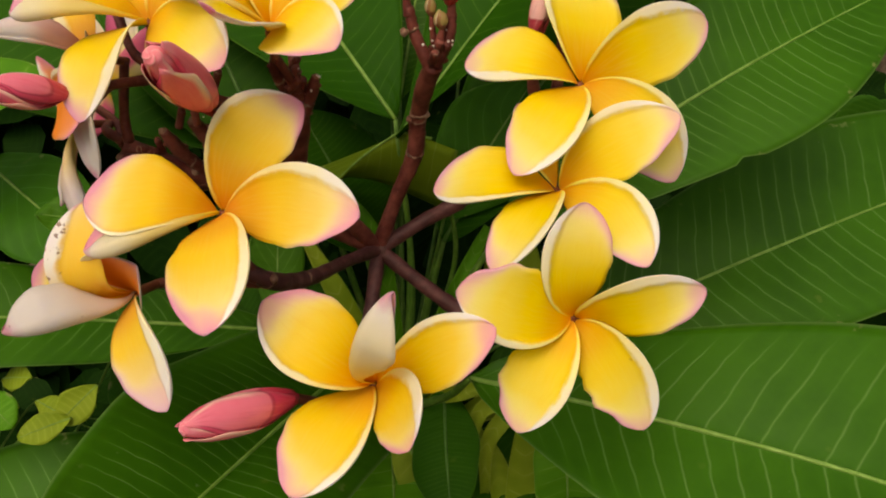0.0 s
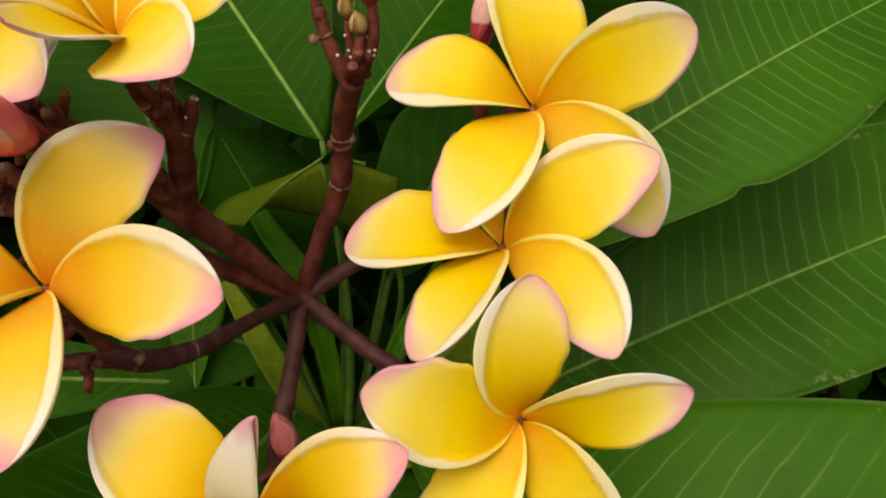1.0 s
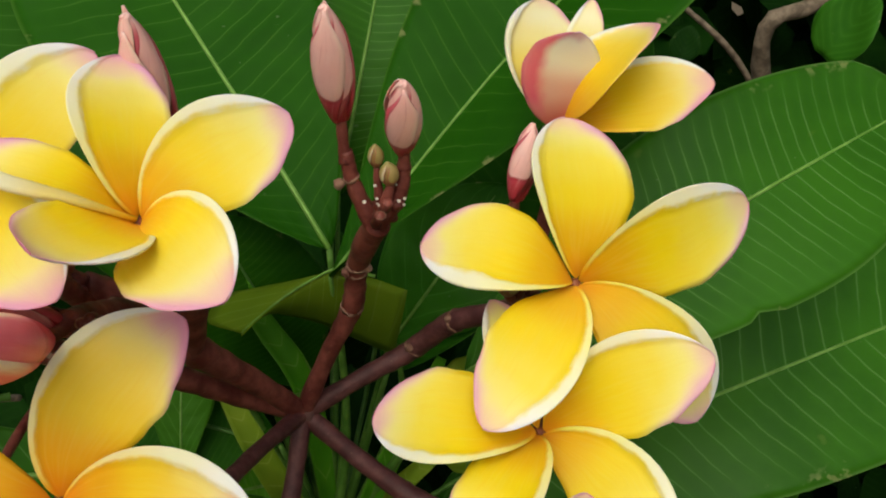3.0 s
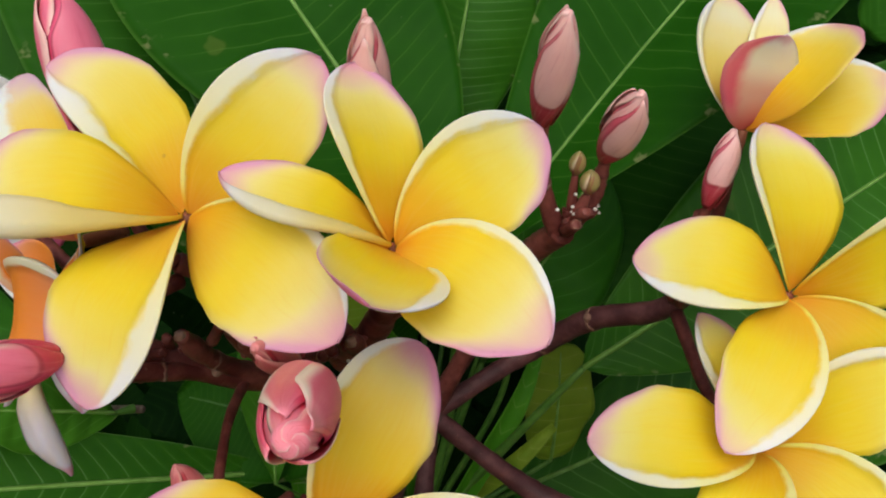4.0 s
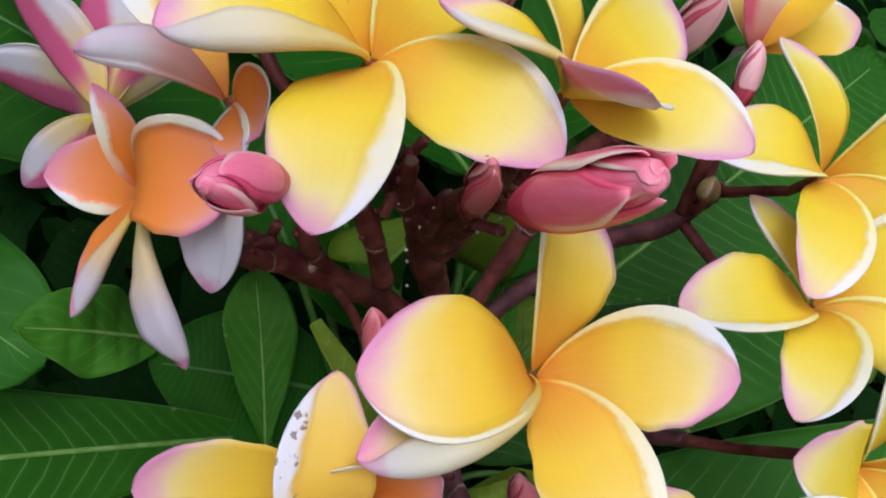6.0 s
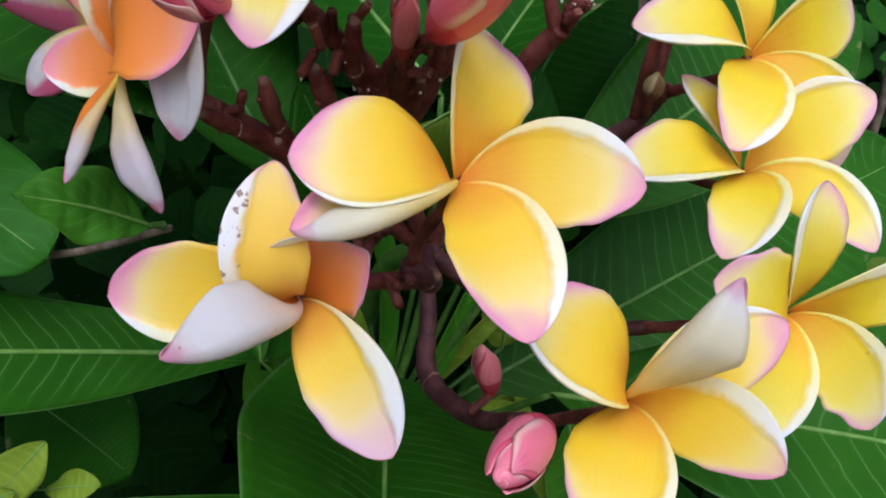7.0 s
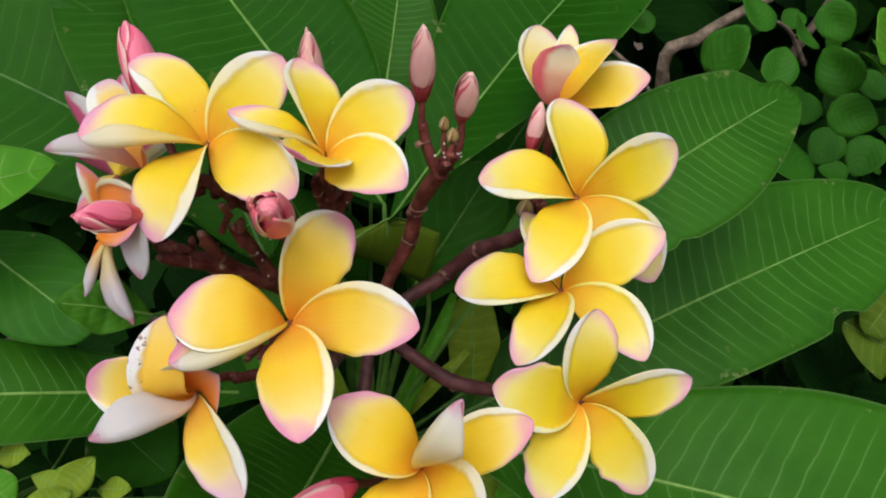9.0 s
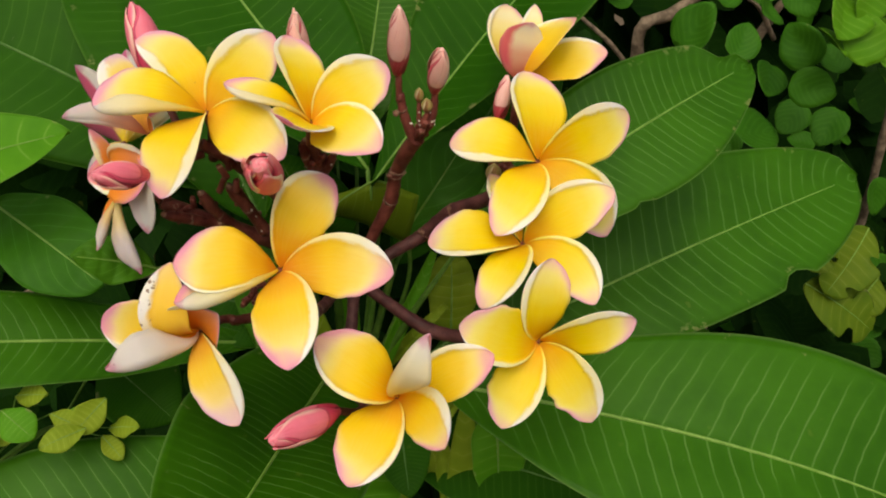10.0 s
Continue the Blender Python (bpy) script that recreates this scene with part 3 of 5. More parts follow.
# ---- leaves ----
def leaf(base_at, tip_at, normal, half, skin, label, name="plumeria_leaf", group="plumeria leaves", category="leaf", belly=0.55, keel=0.16, lift=0.06,
         veins=34, quilt=0.5, wavy=1.8, stalk=None, rib=1.0, point=0.75, hook=0.0, tip_curl=0.0, nu=48, nv=21, seed=0, bites=()):
    """A broad leaf with a keel along its midrib, side veins and a waved margin. half: half its width in mm."""
    rng = np.random.RandomState(seed + int(abs(base_at[0]) * 3 + abs(tip_at[2]) * 7) % 9999)
    a, b = np.array(base_at, float), np.array(tip_at, float)
    axis = b - a
    length = np.linalg.norm(axis)
    ax = axis / length
    n = np.array(normal, float)
    n -= (n @ ax) * ax
    n /= np.linalg.norm(n)
    side = np.cross(n, ax)
    ob = thing(name, a * MM, label, category, group)
    us = np.linspace(0, 1, nu)
    vs = np.linspace(-1, 1, nv)
    mid = us[:, None] * axis + (lift * length * np.sin(math.pi * us) - tip_curl * length * us**4)[:, None] * n + (hook * length * us**2)[:, None] * side
    w = half * np.clip(np.sin(math.pi * us ** (math.log(0.5) / math.log(belly))), 0, 1) ** point + 0.6
    ph = rng.uniform(0, 6.28, 6)
    pts, uvs = np.zeros((nu, nv, 3)), np.zeros((nu, nv, 2))
    for i, u in enumerate(us):
        for j, v in enumerate(vs):
            s = v * w[i]
            q = (u - 0.06 * abs(v) ** 1.7) * veins
            z = keel * abs(s) - 0.35 * keel * s * s / half
            z += -quilt * abs(math.cos(math.pi * q)) ** 6 * min(1, 6 * abs(v)) * (1 - abs(v) ** 4)
            z += wavy * v * v * (math.sin(7 * u + ph[0] + (v > 0) * 2) + 0.5 * math.sin(17 * u + ph[1] + (v > 0) * 1.3))
            ww = s * (1 + 0.025 * math.sin(13 * u + ph[2] + (v > 0) * 3))
            for at, edge, deep, span in bites:
                if v * edge > 0:
                    ww *= 1 - deep * abs(v) * math.exp(-(((u - at) / span) ** 4))
            pts[i, j] = mid[i] + ww * side + z * n
            uvs[i, j] = (u, 0.5 + 0.5 * v)
    verts, faces, uv, index = sheet(pts * MM, uvs, 0.35 * MM)
    mesh_object("blade", verts, faces, [skin, skin], ob, uv, index)
    if rib:
        c = (mid + 0.15 * n) * MM
        tube("midrib", [tuple(p) for p in c[:: max(1, nu // 12)]], [rib * MM, 0.75 * rib * MM, 0.25 * rib * MM], MIDRIB_DULL if skin is LEAF_MID else MIDRIB, ob, sides=8, count=30, label="pale green midrib")
    if stalk:
        tube("leaf_stalk", [(0, 0, 0)] + [tuple((np.array(p) - a) * MM) for p in stalk], [1.1 * rib * MM, 1.7 * rib * MM, 2.3 * rib * MM], GREEN_STALK, ob, label="green leaf stalk")
    return ob


# ---- ground and backdrop ----
def ground():
    n = 60
    xs = np.concatenate([np.linspace(-3, 3, n), [-40, 40]])
    xs.sort()
    rng = np.random.RandomState(3)
    verts = [(x, y, rng.uniform(-0.012, 0.012) if abs(x) < 3 and abs(y) < 3 else 0.0) for x in xs for y in xs]
    k = len(xs)
    faces = [(i * k + j, (i + 1) * k + j, (i + 1) * k + j + 1, i * k + j + 1) for i in range(k - 1) for j in range(k - 1)]
    return tagged(mesh_object("ground", verts, faces, [SOIL]), label="bare brown soil under the shrubs, made pale to bounce light up", category="ground", kind="structure")


ground()

# ---- the plant's trunk and the flower cluster's stem ----
HUB = (-26, 317, 1084)
plant = thing("plumeria_tree", (0, 0.42, 0), "grey-brown plumeria tree rising from the soil", "tree")
tube("trunk", [(0, 0, -0.02), (0.01, 0.0, 0.4), (-0.01, -0.02, 0.75), (-0.02, -0.06, 0.97)], [0.03, 0.024, 0.017, 0.009], TWIG, plant, sides=16, bumps=0.06)

cluster = thing("flower_cluster_stem", tuple(c * MM for c in HUB), "dark maroon branching flower stem with pale joints", "flower stem")


def branch(points, radii, name="branch", joints=(), mat=STEM, seed=0):
    local = [tuple((np.array(p, float) - HUB) * MM) for p in points]
    ob = tube(name, local, [1.05 * r * MM for r in radii], mat, cluster, sides=12, bumps=0.06, count=8 * len(points), seed=seed)
    way = spline(local, 60)
    for at, r in joints:
        p = (np.array(at, float) - HUB) * MM
        knob(p, 0.8 * r * MM, ob)
        k = int(np.clip(np.argmin(np.linalg.norm(way - p, axis=1)), 1, 58))
        thick = np.interp(k / 59, np.linspace(0, 1, len(radii)), radii) * 1.05 * MM
        if r < 1.85:
            collar(way[k], way[k + 1] - way[k - 1], thick * 1.02, ob)
    return ob


def collar(place, along, r, parent, name="scar_ring", tall=0.7, seed=0, mat=SCAR):
    """A torn pale ring round a branch, left by a fallen leaf or bract."""
    rng = np.random.RandomState(int(abs(place[0] * 8e4 + place[2] * 6e4)) % 9999 + seed)
    d = np.array(along, float)
    d /= np.linalg.norm(d)
    x = np.cross(d, (0.31, 0.17, 0.93))
    x /= np.linalg.norm(x)
    y = np.cross(d, x)
    n, verts, faces = 16, [], []
    lift, skew = rng.uniform(-0.5, 0.5, (n, 4)) * MM, rng.uniform(-0.25, 0.25, 2)
    for k in range(n):
        a = 2 * math.pi * k / n
        out = math.cos(a) * x + math.sin(a) * y
        tip = (skew[0] * math.cos(a) + skew[1] * math.sin(a)) * r
        for q, (rr, hh) in enumerate([(0.95, -tall), (1.04, -0.25), (1.06, 0.3 * tall), (0.93, 0.45)]):
            verts.append(np.array(place) + out * r * rr + d * (hh * MM + tip + lift[k, q]))
    for k in range(n):
        k2 = (k + 1) % n
        for q in range(4):
            q2 = (q + 1) % 4
            faces.append((4 * k + q, 4 * k2 + q, 4 * k2 + q2, 4 * k + q2))
    return mesh_object(name, verts, faces, [mat], parent)


def knob(place, r, parent, mat=SCAR, name="joint", seed=0):
    """A small uneven swelling with a scar, where a leaf or bract fell."""
    rng = np.random.RandomState(int(abs(place[0] * 9e4 + place[2] * 7e4)) % 9999 + seed)
    bm = bmesh.new()
    bmesh.ops.create_icosphere(bm, subdivisions=2, radius=r)
    for v in bm.verts:
        v.co *= rng.uniform(0.82, 1.15)
        v.co += Vector(place)
    me = bpy.data.meshes.new(name)
    bm.to_mesh(me)
    bm.free()
    me.materials.append(mat)
    me.polygons.foreach_set("use_smooth", [True] * len(me.polygons))
    ob = new(name, me)
    ob.parent = parent
    return ob


branch([HUB, (-30, 345, 1068), (-27, 374, 1030), (-20, 380, 965)], [3.4, 3.6, 4.6, 6.0], "main_stalk", mat=GREEN_STALK)
knob((0, 0, 0), 4.6 * MM, cluster, STEM_HUB, "hub")
# upward branch with the two upright buds
branch([HUB, (-18, 315, 1106), (-10.7, 312, 1124), (-9, 307, 1139), (-6, 296, 1152), (-3, 288, 1160)], [2.9, 2.6, 3.1, 2.9, 3.3, 3.0], joints=[((-8.5, 311, 1124), 1.6), ((-12, 306, 1138), 1.8), ((-6, 305, 1140), 1.7)])
branch([(-4, 289, 1159), (-9, 288, 1170), (-11, 287, 1179)], [2.4, 1.9, 1.6], "side_branch", joints=[((-12.5, 286, 1171), 1.8)])
branch([(-3, 288, 1160), (2, 286, 1169), (3, 285, 1177)], [2.4, 2.0, 1.6], "side_branch")
# right branch towards the middle and upper right flowers
branch([HUB, (-8, 322, 1094), (7, 327, 1101), (20, 318, 1117), (34, 305, 1128), (40, 296, 1142)], [2.9, 2.7, 3.2, 3.3, 3.0, 2.6], joints=[((7, 324, 1104), 1.7), ((18, 316, 1119), 1.5)], mat=STEM_DULL)
branch([(36, 301, 1134), (31, 292, 1152), (30, 286, 1166)], [2.3, 2.0, 1.7], "side_branch")
branch([(38, 298, 1138), (41, 299, 1160), (41, 298, 1176)], [2.3, 1.9, 1.6], "side_branch")
# lower right branch
branch([HUB, (-8, 311, 1071), (9, 305, 1061), (24, 292, 1063), (34, 272, 1072)], [2.9, 2.8, 3.4, 2.8, 2.3], joints=[((10, 303, 1058), 1.9)], mat=STEM_DULL)
# downward branch
branch([HUB, (-28, 304, 1066), (-31, 290, 1050), (-27, 262, 1051), (-23, 240, 1062)], [2.8, 2.7, 3.3, 2.8, 2.2], joints=[((-32, 288, 1048), 1.8)], mat=STEM_DULL)
# left branch
branch([HUB, (-36, 290, 1089), (-45, 262, 1094), (-53, 245, 1100), (-60, 240, 1106)], [2.6, 2.2, 2.5, 2.8, 2.2], joints=[((-45, 260, 1096), 1.7), ((-52, 242, 1102), 1.7)], mat=STEM_DULL)
branch([(-53, 246, 1100), (-68, 245, 1100), (-78, 238, 1102)], [2.4, 2.0, 1.6], "side_branch")
# upper left branch, forked, with the crowded flowers
branch([HUB, (-38, 304, 1103), (-52, 288, 1124), (-60, 278, 1140), (-70, 270, 1150)], [2.9, 3.3, 4.4, 4.2, 3.6], joints=[((-52, 284, 1128), 2.2)])
branch([HUB, (-42, 308, 1095), (-60, 296, 1110), (-84, 283, 1124), (-106, 277, 1136)], [2.7, 2.9, 3.4, 3.4, 2.8], joints=[((-84, 280, 1126), 1.9)])
branch([(-52, 288, 1124), (-47, 276, 1142), (-45, 266, 1158)], [3.8, 3.4, 2.6], "side_branch", joints=[((-46, 264, 1160), 1.8)])
branch([(-52, 287, 1126), (-57, 268, 1144), (-62, 252, 1152), (-63, 242, 1156)], [3.6, 3.2, 2.8, 2.2], "side_branch")
branch([(-70, 270, 1150), (-80, 266, 1158), (-88, 262, 1164)], [2.6, 2.4, 2.0], "side_branch")



def stubs(at, toward, count, spread, seed, short=2.5, tall=6.0, thick=1.3):
    """Short cut-off stubs with pale cupped ends, where older flowers fell from a branch end; mm."""
    rng = np.random.RandomState(seed)
    a, d = np.array(at, float), np.array(toward, float)
    d /= np.linalg.norm(d)
    for k in range(count):
        off = rng.uniform(-1, 1, 3) * spread
        way = d + rng.uniform(-0.6, 0.6, 3)
        way /= np.linalg.norm(way)
        ln = rng.uniform(short, tall)
        p = a + off
        local = [tuple((q - HUB) * MM) for q in (p - way * 2, p + way * ln * 0.6, p + way * ln)]
        ob = tube("stub", local, [thick * MM, 0.92 * thick * MM, 1.02 * thick * MM, 0.62 * thick * MM], STEM, cluster, sides=10, count=9, seed=k)
        collar((p + way * (ln - 0.5) - HUB) * MM, way, rng.uniform(0.95, 1.1) * 0.8 * thick * MM, ob, "scar_rim", 0.6, k, SCAR if k % 3 == 0 else STEM)


stubs((-2, 286, 1165), (0, -0.4, 0.9), 8, 2.6, 1, thick=1.5)
stubs((-68, 250, 1108), (-0.3, -0.8, -0.2), 9, 6, 2)
stubs((-60, 240, 1104), (0.2, -0.9, -0.3), 5, 4, 3)
stubs((-76, 264, 1152), (0, -0.5, 0.8), 8, 6, 4)
stubs((-45, 264, 1160), (0.2, -0.4, 0.9), 6, 3.5, 5)
stubs((-62, 246, 1152), (0, -0.8, 0.4), 5, 4, 6)
stubs((-24, 240, 1058), (-0.2, -0.8, 0.2), 6, 5, 7)
stubs((38, 292, 1142), (-0.3, -0.6, 0.6), 5, 4, 8)
stubs((-96, 278, 1134), (-0.2, -0.6, 0.6), 3, 2.5, 9)


def spent_stalk(points, r, seed):
    """A stout flower stalk that has lost its flower: rooted in a branch, ringed with scars, blunt and knobbed at its end."""
    c = spline(points, 12)
    ob = branch(points, [1.15 * r, r, 0.95 * r, 1.1 * r, 0.7 * r], "spent_stalk", joints=[(tuple(c[5]), 0.5 * r)], seed=seed)
    end = (c[-1] - HUB) * MM
    knob(end, 0.62 * r * MM, ob, SCAR, "scar", seed)
    for k, f in enumerate((3, 7, 9)):
        side = np.cross(c[f] - c[f - 1], (0.4, -0.8, 0.3 - 0.4 * k))
        side /= np.linalg.norm(side)
        knob((c[f] + side * r * (-1) ** (k + seed) - HUB) * MM, 0.42 * r * MM, ob, STEM if k else SCAR, "bract_scar", seed + k)
    return ob


for n, (way, r) in enumerate([
        ([(-56, 284, 1128), (-60, 272, 1140), (-61, 262, 1150)], 2.3), ([(-60, 278, 1139), (-69, 268, 1147), (-72, 259, 1158)], 2.2),
        ([(-66, 280, 1122), (-73, 272, 1136), (-79, 266, 1146)], 2.4), ([(-74, 288, 1118), (-85, 278, 1131), (-90, 270, 1142)], 2.2),
        ([(-84, 283, 1124), (-96, 274, 1130), (-104, 268, 1134)], 2.1), ([(-52, 287, 1126), (-52, 272, 1138), (-54, 261, 1146)], 2.1),
        ([(-47, 276, 1142), (-42, 268, 1152), (-39, 264, 1160)], 1.8), ([(-46, 270, 1150), (-50, 262, 1160), (-50, 257, 1167)], 1.8)]):
    spent_stalk(way, r, n)


def droplets(at, spread, count, seed):
    """Tiny white beads of dried sap on the cut stubs; mm."""
    rng = np.random.RandomState(seed)
    for k in range(count):
        p = np.array(at) + rng.normal(0, 1, 3) * spread
        knob((p - HUB) * MM, rng.uniform(0.25, 0.5) * MM, cluster, SAP, "sap_bead", k)



droplets((-1, 283.5, 1169), (2.6, 1.2, 3.2), 14, 1)
droplets((-66, 261, 1146), (7, 2, 5), 8, 2)
droplets((-43, 262, 1160), (3, 1.5, 3), 6, 3)

# ---- flowers ----
P = dict
flower((-59.8, 217.6, 1132.3), (-0.04, -0.66, 0.75), [
    P(az=68.5, lift=5.8, length=39.6, wide=0.28, roll=1.4, full=0.263, arch=0.171, sweep=-0.017, tilt=0.399, bend=-0.119, droop=0.113), P(az=-4.7, lift=9.8, length=38.9, wide=0.32, roll=1.9, full=0.271, arch=0.038, sweep=0.016, tilt=0.342, bend=-0.09, droop=0.053), P(az=-83.9, lift=8.1, length=39.8, wide=0.302, roll=2.3, full=0.292, arch=0.133, sweep=0.011, tilt=-0.016, bend=-0.043, droop=-0.019),
    P(az=182.3, lift=3.8, length=34.8, wide=0.347, roll=0.9, full=0.411, arch=0.247, sweep=-0.008, tilt=-0.162, bend=-0.055, droop=-0.113), P(az=-158, lift=-2.1, length=36.2, wide=0.22, roll=5, rad=2.2, twist=0.7, cup=0.4, full=0.275, arch=0.119, sweep=0.005, tilt=0.004, bend=-0.063, droop=-0.037)],
    "large open flower with golden petals blushing pink at the tips", FRONT_APRICOT, BACK_CREAM, stalk=[(-60, 236, 1112), (-58, 242, 1104)])
flower((-19.2, 204.2, 1087.4), (-0.08, -0.72, 0.69), [
    P(az=18.4, lift=24.3, length=38.1, wide=0.256, roll=2, arch=0.002, full=0.287, sweep=-0.039, tilt=0.048, bend=-0.067, droop=0.015), P(az=-59.4, lift=43.8, length=36.8, wide=0.224, roll=3, full=0.261, arch=0.027, sweep=0.04, tilt=0.408, bend=-0.018, droop=0.008), P(az=-116.9, lift=13.6, length=37.2, wide=0.336, roll=1.8, full=0.325, arch=0.092, sweep=-0.042, tilt=0.092, bend=-0.077, droop=0.003),
    P(az=151.6, lift=24.8, length=36.4, wide=0.314, roll=1.6, full=0.379, arch=0.21, sweep=-0.019, tilt=-0.137, bend=-0.095, droop=-0.031), P(az=49, lift=66, length=39, wide=0.16, roll=9.0, rad=4.0, twist=0.9, cup=0.7, sweep=0.0)],
    "open yellow flower with one petal curled up into a cone", FRONT_GOLD, BACK_CREAM, stalk=[(-22, 232, 1066), (-23, 242, 1060)])
flower((37.2, 220, 1098.4), (-0.028, -0.93, 0.37), [
    P(az=14.1, lift=20, length=36.8, wide=0.231, roll=2.6, twist=0.7, full=0.271, arch=0.17, sweep=-0.037, tilt=0.219, bend=-0.007, droop=0.01), P(az=-56.1, lift=11.7, length=35.3, wide=0.3, roll=1.9, ragged=0.12, bend=-0.068, full=0.267, arch=0.133, sweep=0.022, tilt=0.395, droop=0.048), P(az=-117.7, lift=10.3, length=35.7, wide=0.333, roll=1.8, ragged=0.09, full=0.255, arch=0.113, sweep=-0.031, tilt=0.172, bend=-0.029, droop=0.001),
    P(az=164.6, lift=25, length=36.5, wide=0.357, roll=1.4, ragged=0.08, full=0.323, arch=0.135, sweep=0.034, tilt=-0.202, bend=0.012, droop=0.071), P(az=88.4, lift=22.2, length=34.3, wide=0.312, roll=2, full=0.339, arch=0.132, sweep=0.022, tilt=0.131, bend=-0.032, droop=0.014)],
    "open lemon-yellow flower with pink-tipped slightly ragged petals", FRONT_YELLOW, BACK_CREAM, stalk=[(37, 255, 1080), (33, 274, 1071)])
flower((33.7, 243.5, 1130.3), (-0.2, -0.75, 0.63), [
    P(az=21.2, lift=16.1, length=40.3, wide=0.28, roll=1.6, full=0.291, arch=0.061, sweep=0.027, tilt=0.075, bend=-0.013, droop=-0.003), P(az=-48.3, lift=13.3, length=37.9, wide=0.247, roll=2.2, arch=0.046, full=0.317, sweep=0.067, tilt=-0.081, bend=-0.042, droop=0.042), P(az=-122.3, lift=17.5, length=34.3, wide=0.276, roll=1.9, full=0.298, arch=0.175, sweep=-0.006, tilt=0.317, bend=-0.043, droop=0.043),
    P(az=175.8, lift=2.1, length=37.1, wide=0.323, roll=2, full=0.297, arch=0.219, sweep=-0.023, tilt=0.199, bend=0.005, droop=0.005), P(az=109, lift=0, length=31.3, wide=0.2, roll=1.6)],
    "open lemon-yellow flower half hidden beneath another", FRONT_YELLOW, BACK_CREAM, stalk=[(37, 275, 1122), (37, 300, 1130)])
flower((42, 259.4, 1159.2), (0.0, -0.79, 0.61), [
    P(az=22, lift=9.9, length=42.4, wide=0.253, roll=2.2, full=0.266, arch=0.103, sweep=-0.044, tilt=0.474, bend=0.059, droop=0.079), P(az=-47.9, lift=-7.6, length=41.1, wide=0.2, roll=1.6, full=0.325, arch=0.142, sweep=-0.03, tilt=0.279, bend=-0.001, droop=0.035), P(az=-119.2, lift=9.8, length=39.5, wide=0.302, roll=2.4, full=0.27, arch=0.13, sweep=-0.014, tilt=0.1, bend=-0.084, droop=0.031),
    P(az=168.7, lift=-5.8, length=36.1, wide=0.323, roll=2.7, full=0.314, arch=0.233, sweep=-0.038, tilt=0.049, bend=-0.043, droop=0.014), P(az=89, lift=-3.7, length=40.2, wide=0.344, roll=1.8, full=0.338, arch=0.119, sweep=-0.026, tilt=0.141, bend=0.044, droop=0.005)],
    "large open lemon-yellow flower with pale rolled petal edges", FRONT_YELLOW, BACK_CREAM, stalk=[(41, 285, 1146), (40, 296, 1142)])
flower((-85.2, 252.1, 1179.1), (-0.1, -0.70, 0.71), [
    P(az=47, lift=7.4, length=38.1, wide=0.31, roll=2.6, full=0.258, arch=0.046, sweep=0.028, tilt=0.338, bend=0.055, droop=0.054), P(az=-36.8, lift=12.7, length=38.5, wide=0.341, roll=1.4, full=0.312, arch=0.079, sweep=-0.016, tilt=0.064, bend=-0.103, droop=0.026), P(az=-105.2, lift=-1.3, length=36.2, wide=0.354, roll=3.2, full=0.297, arch=0.204, sweep=-0.082, tilt=0.213, bend=-0.148, droop=0.027),
    P(az=181.2, lift=9.2, length=37.5, wide=0.303, roll=4.6, rad=2, full=0.321, arch=0.2, sweep=-0.052, tilt=-0.038, bend=-0.033, droop=-0.007), P(az=134.8, lift=12, length=35.9, wide=0.338, roll=3.4, full=0.201, arch=0.042, sweep=-0.104, tilt=-0.078, bend=-0.049, droop=0.025)],
    "large open yellow flower with broad cream rolled petal edges", FRONT_LEMON, BACK_CREAM, stalk=[(-85, 270, 1160), (-84, 266, 1157)])
flower((-48.2, 244, 1178), (0.03, -0.58, 0.81), [
    P(az=30.7, lift=16.6, length=34.8, wide=0.327, roll=1.6, full=0.3, arch=0.1, sweep=0.002, tilt=0.291, bend=0.089, droop=0.065), P(az=-47.1, lift=24.1, length=35.2, wide=0.376, roll=1.3, full=0.31, arch=0.106, sweep=-0.016, tilt=0.167, bend=-0.032, droop=0.024), P(az=-128.8, lift=34.4, length=31.6, wide=0.34, roll=1.8, cup=0.28, arch=0.099, sweep=0.086, twist=-0.2, tilt=0.196, back=BACK_PINK, full=0.393, bend=0.279, droop=-0.213),
    P(az=168.9, lift=15, length=31.9, wide=0.178, roll=2, rad=0.6, twist=0.55, full=0.286, arch=0.194, sweep=-0.021, tilt=-0.051, bend=-0.037, droop=-0.046), P(az=105.6, lift=11.7, length=34.5, wide=0.24, roll=1.8, full=0.323, arch=0.181, sweep=-0.054, tilt=0.295, bend=-0.065, droop=-0.037)],
    "open yellow flower with one small petal curled inward", FRONT_LEMON, BACK_CREAM, stalk=[(-46, 260, 1160), (-45, 266, 1156)])
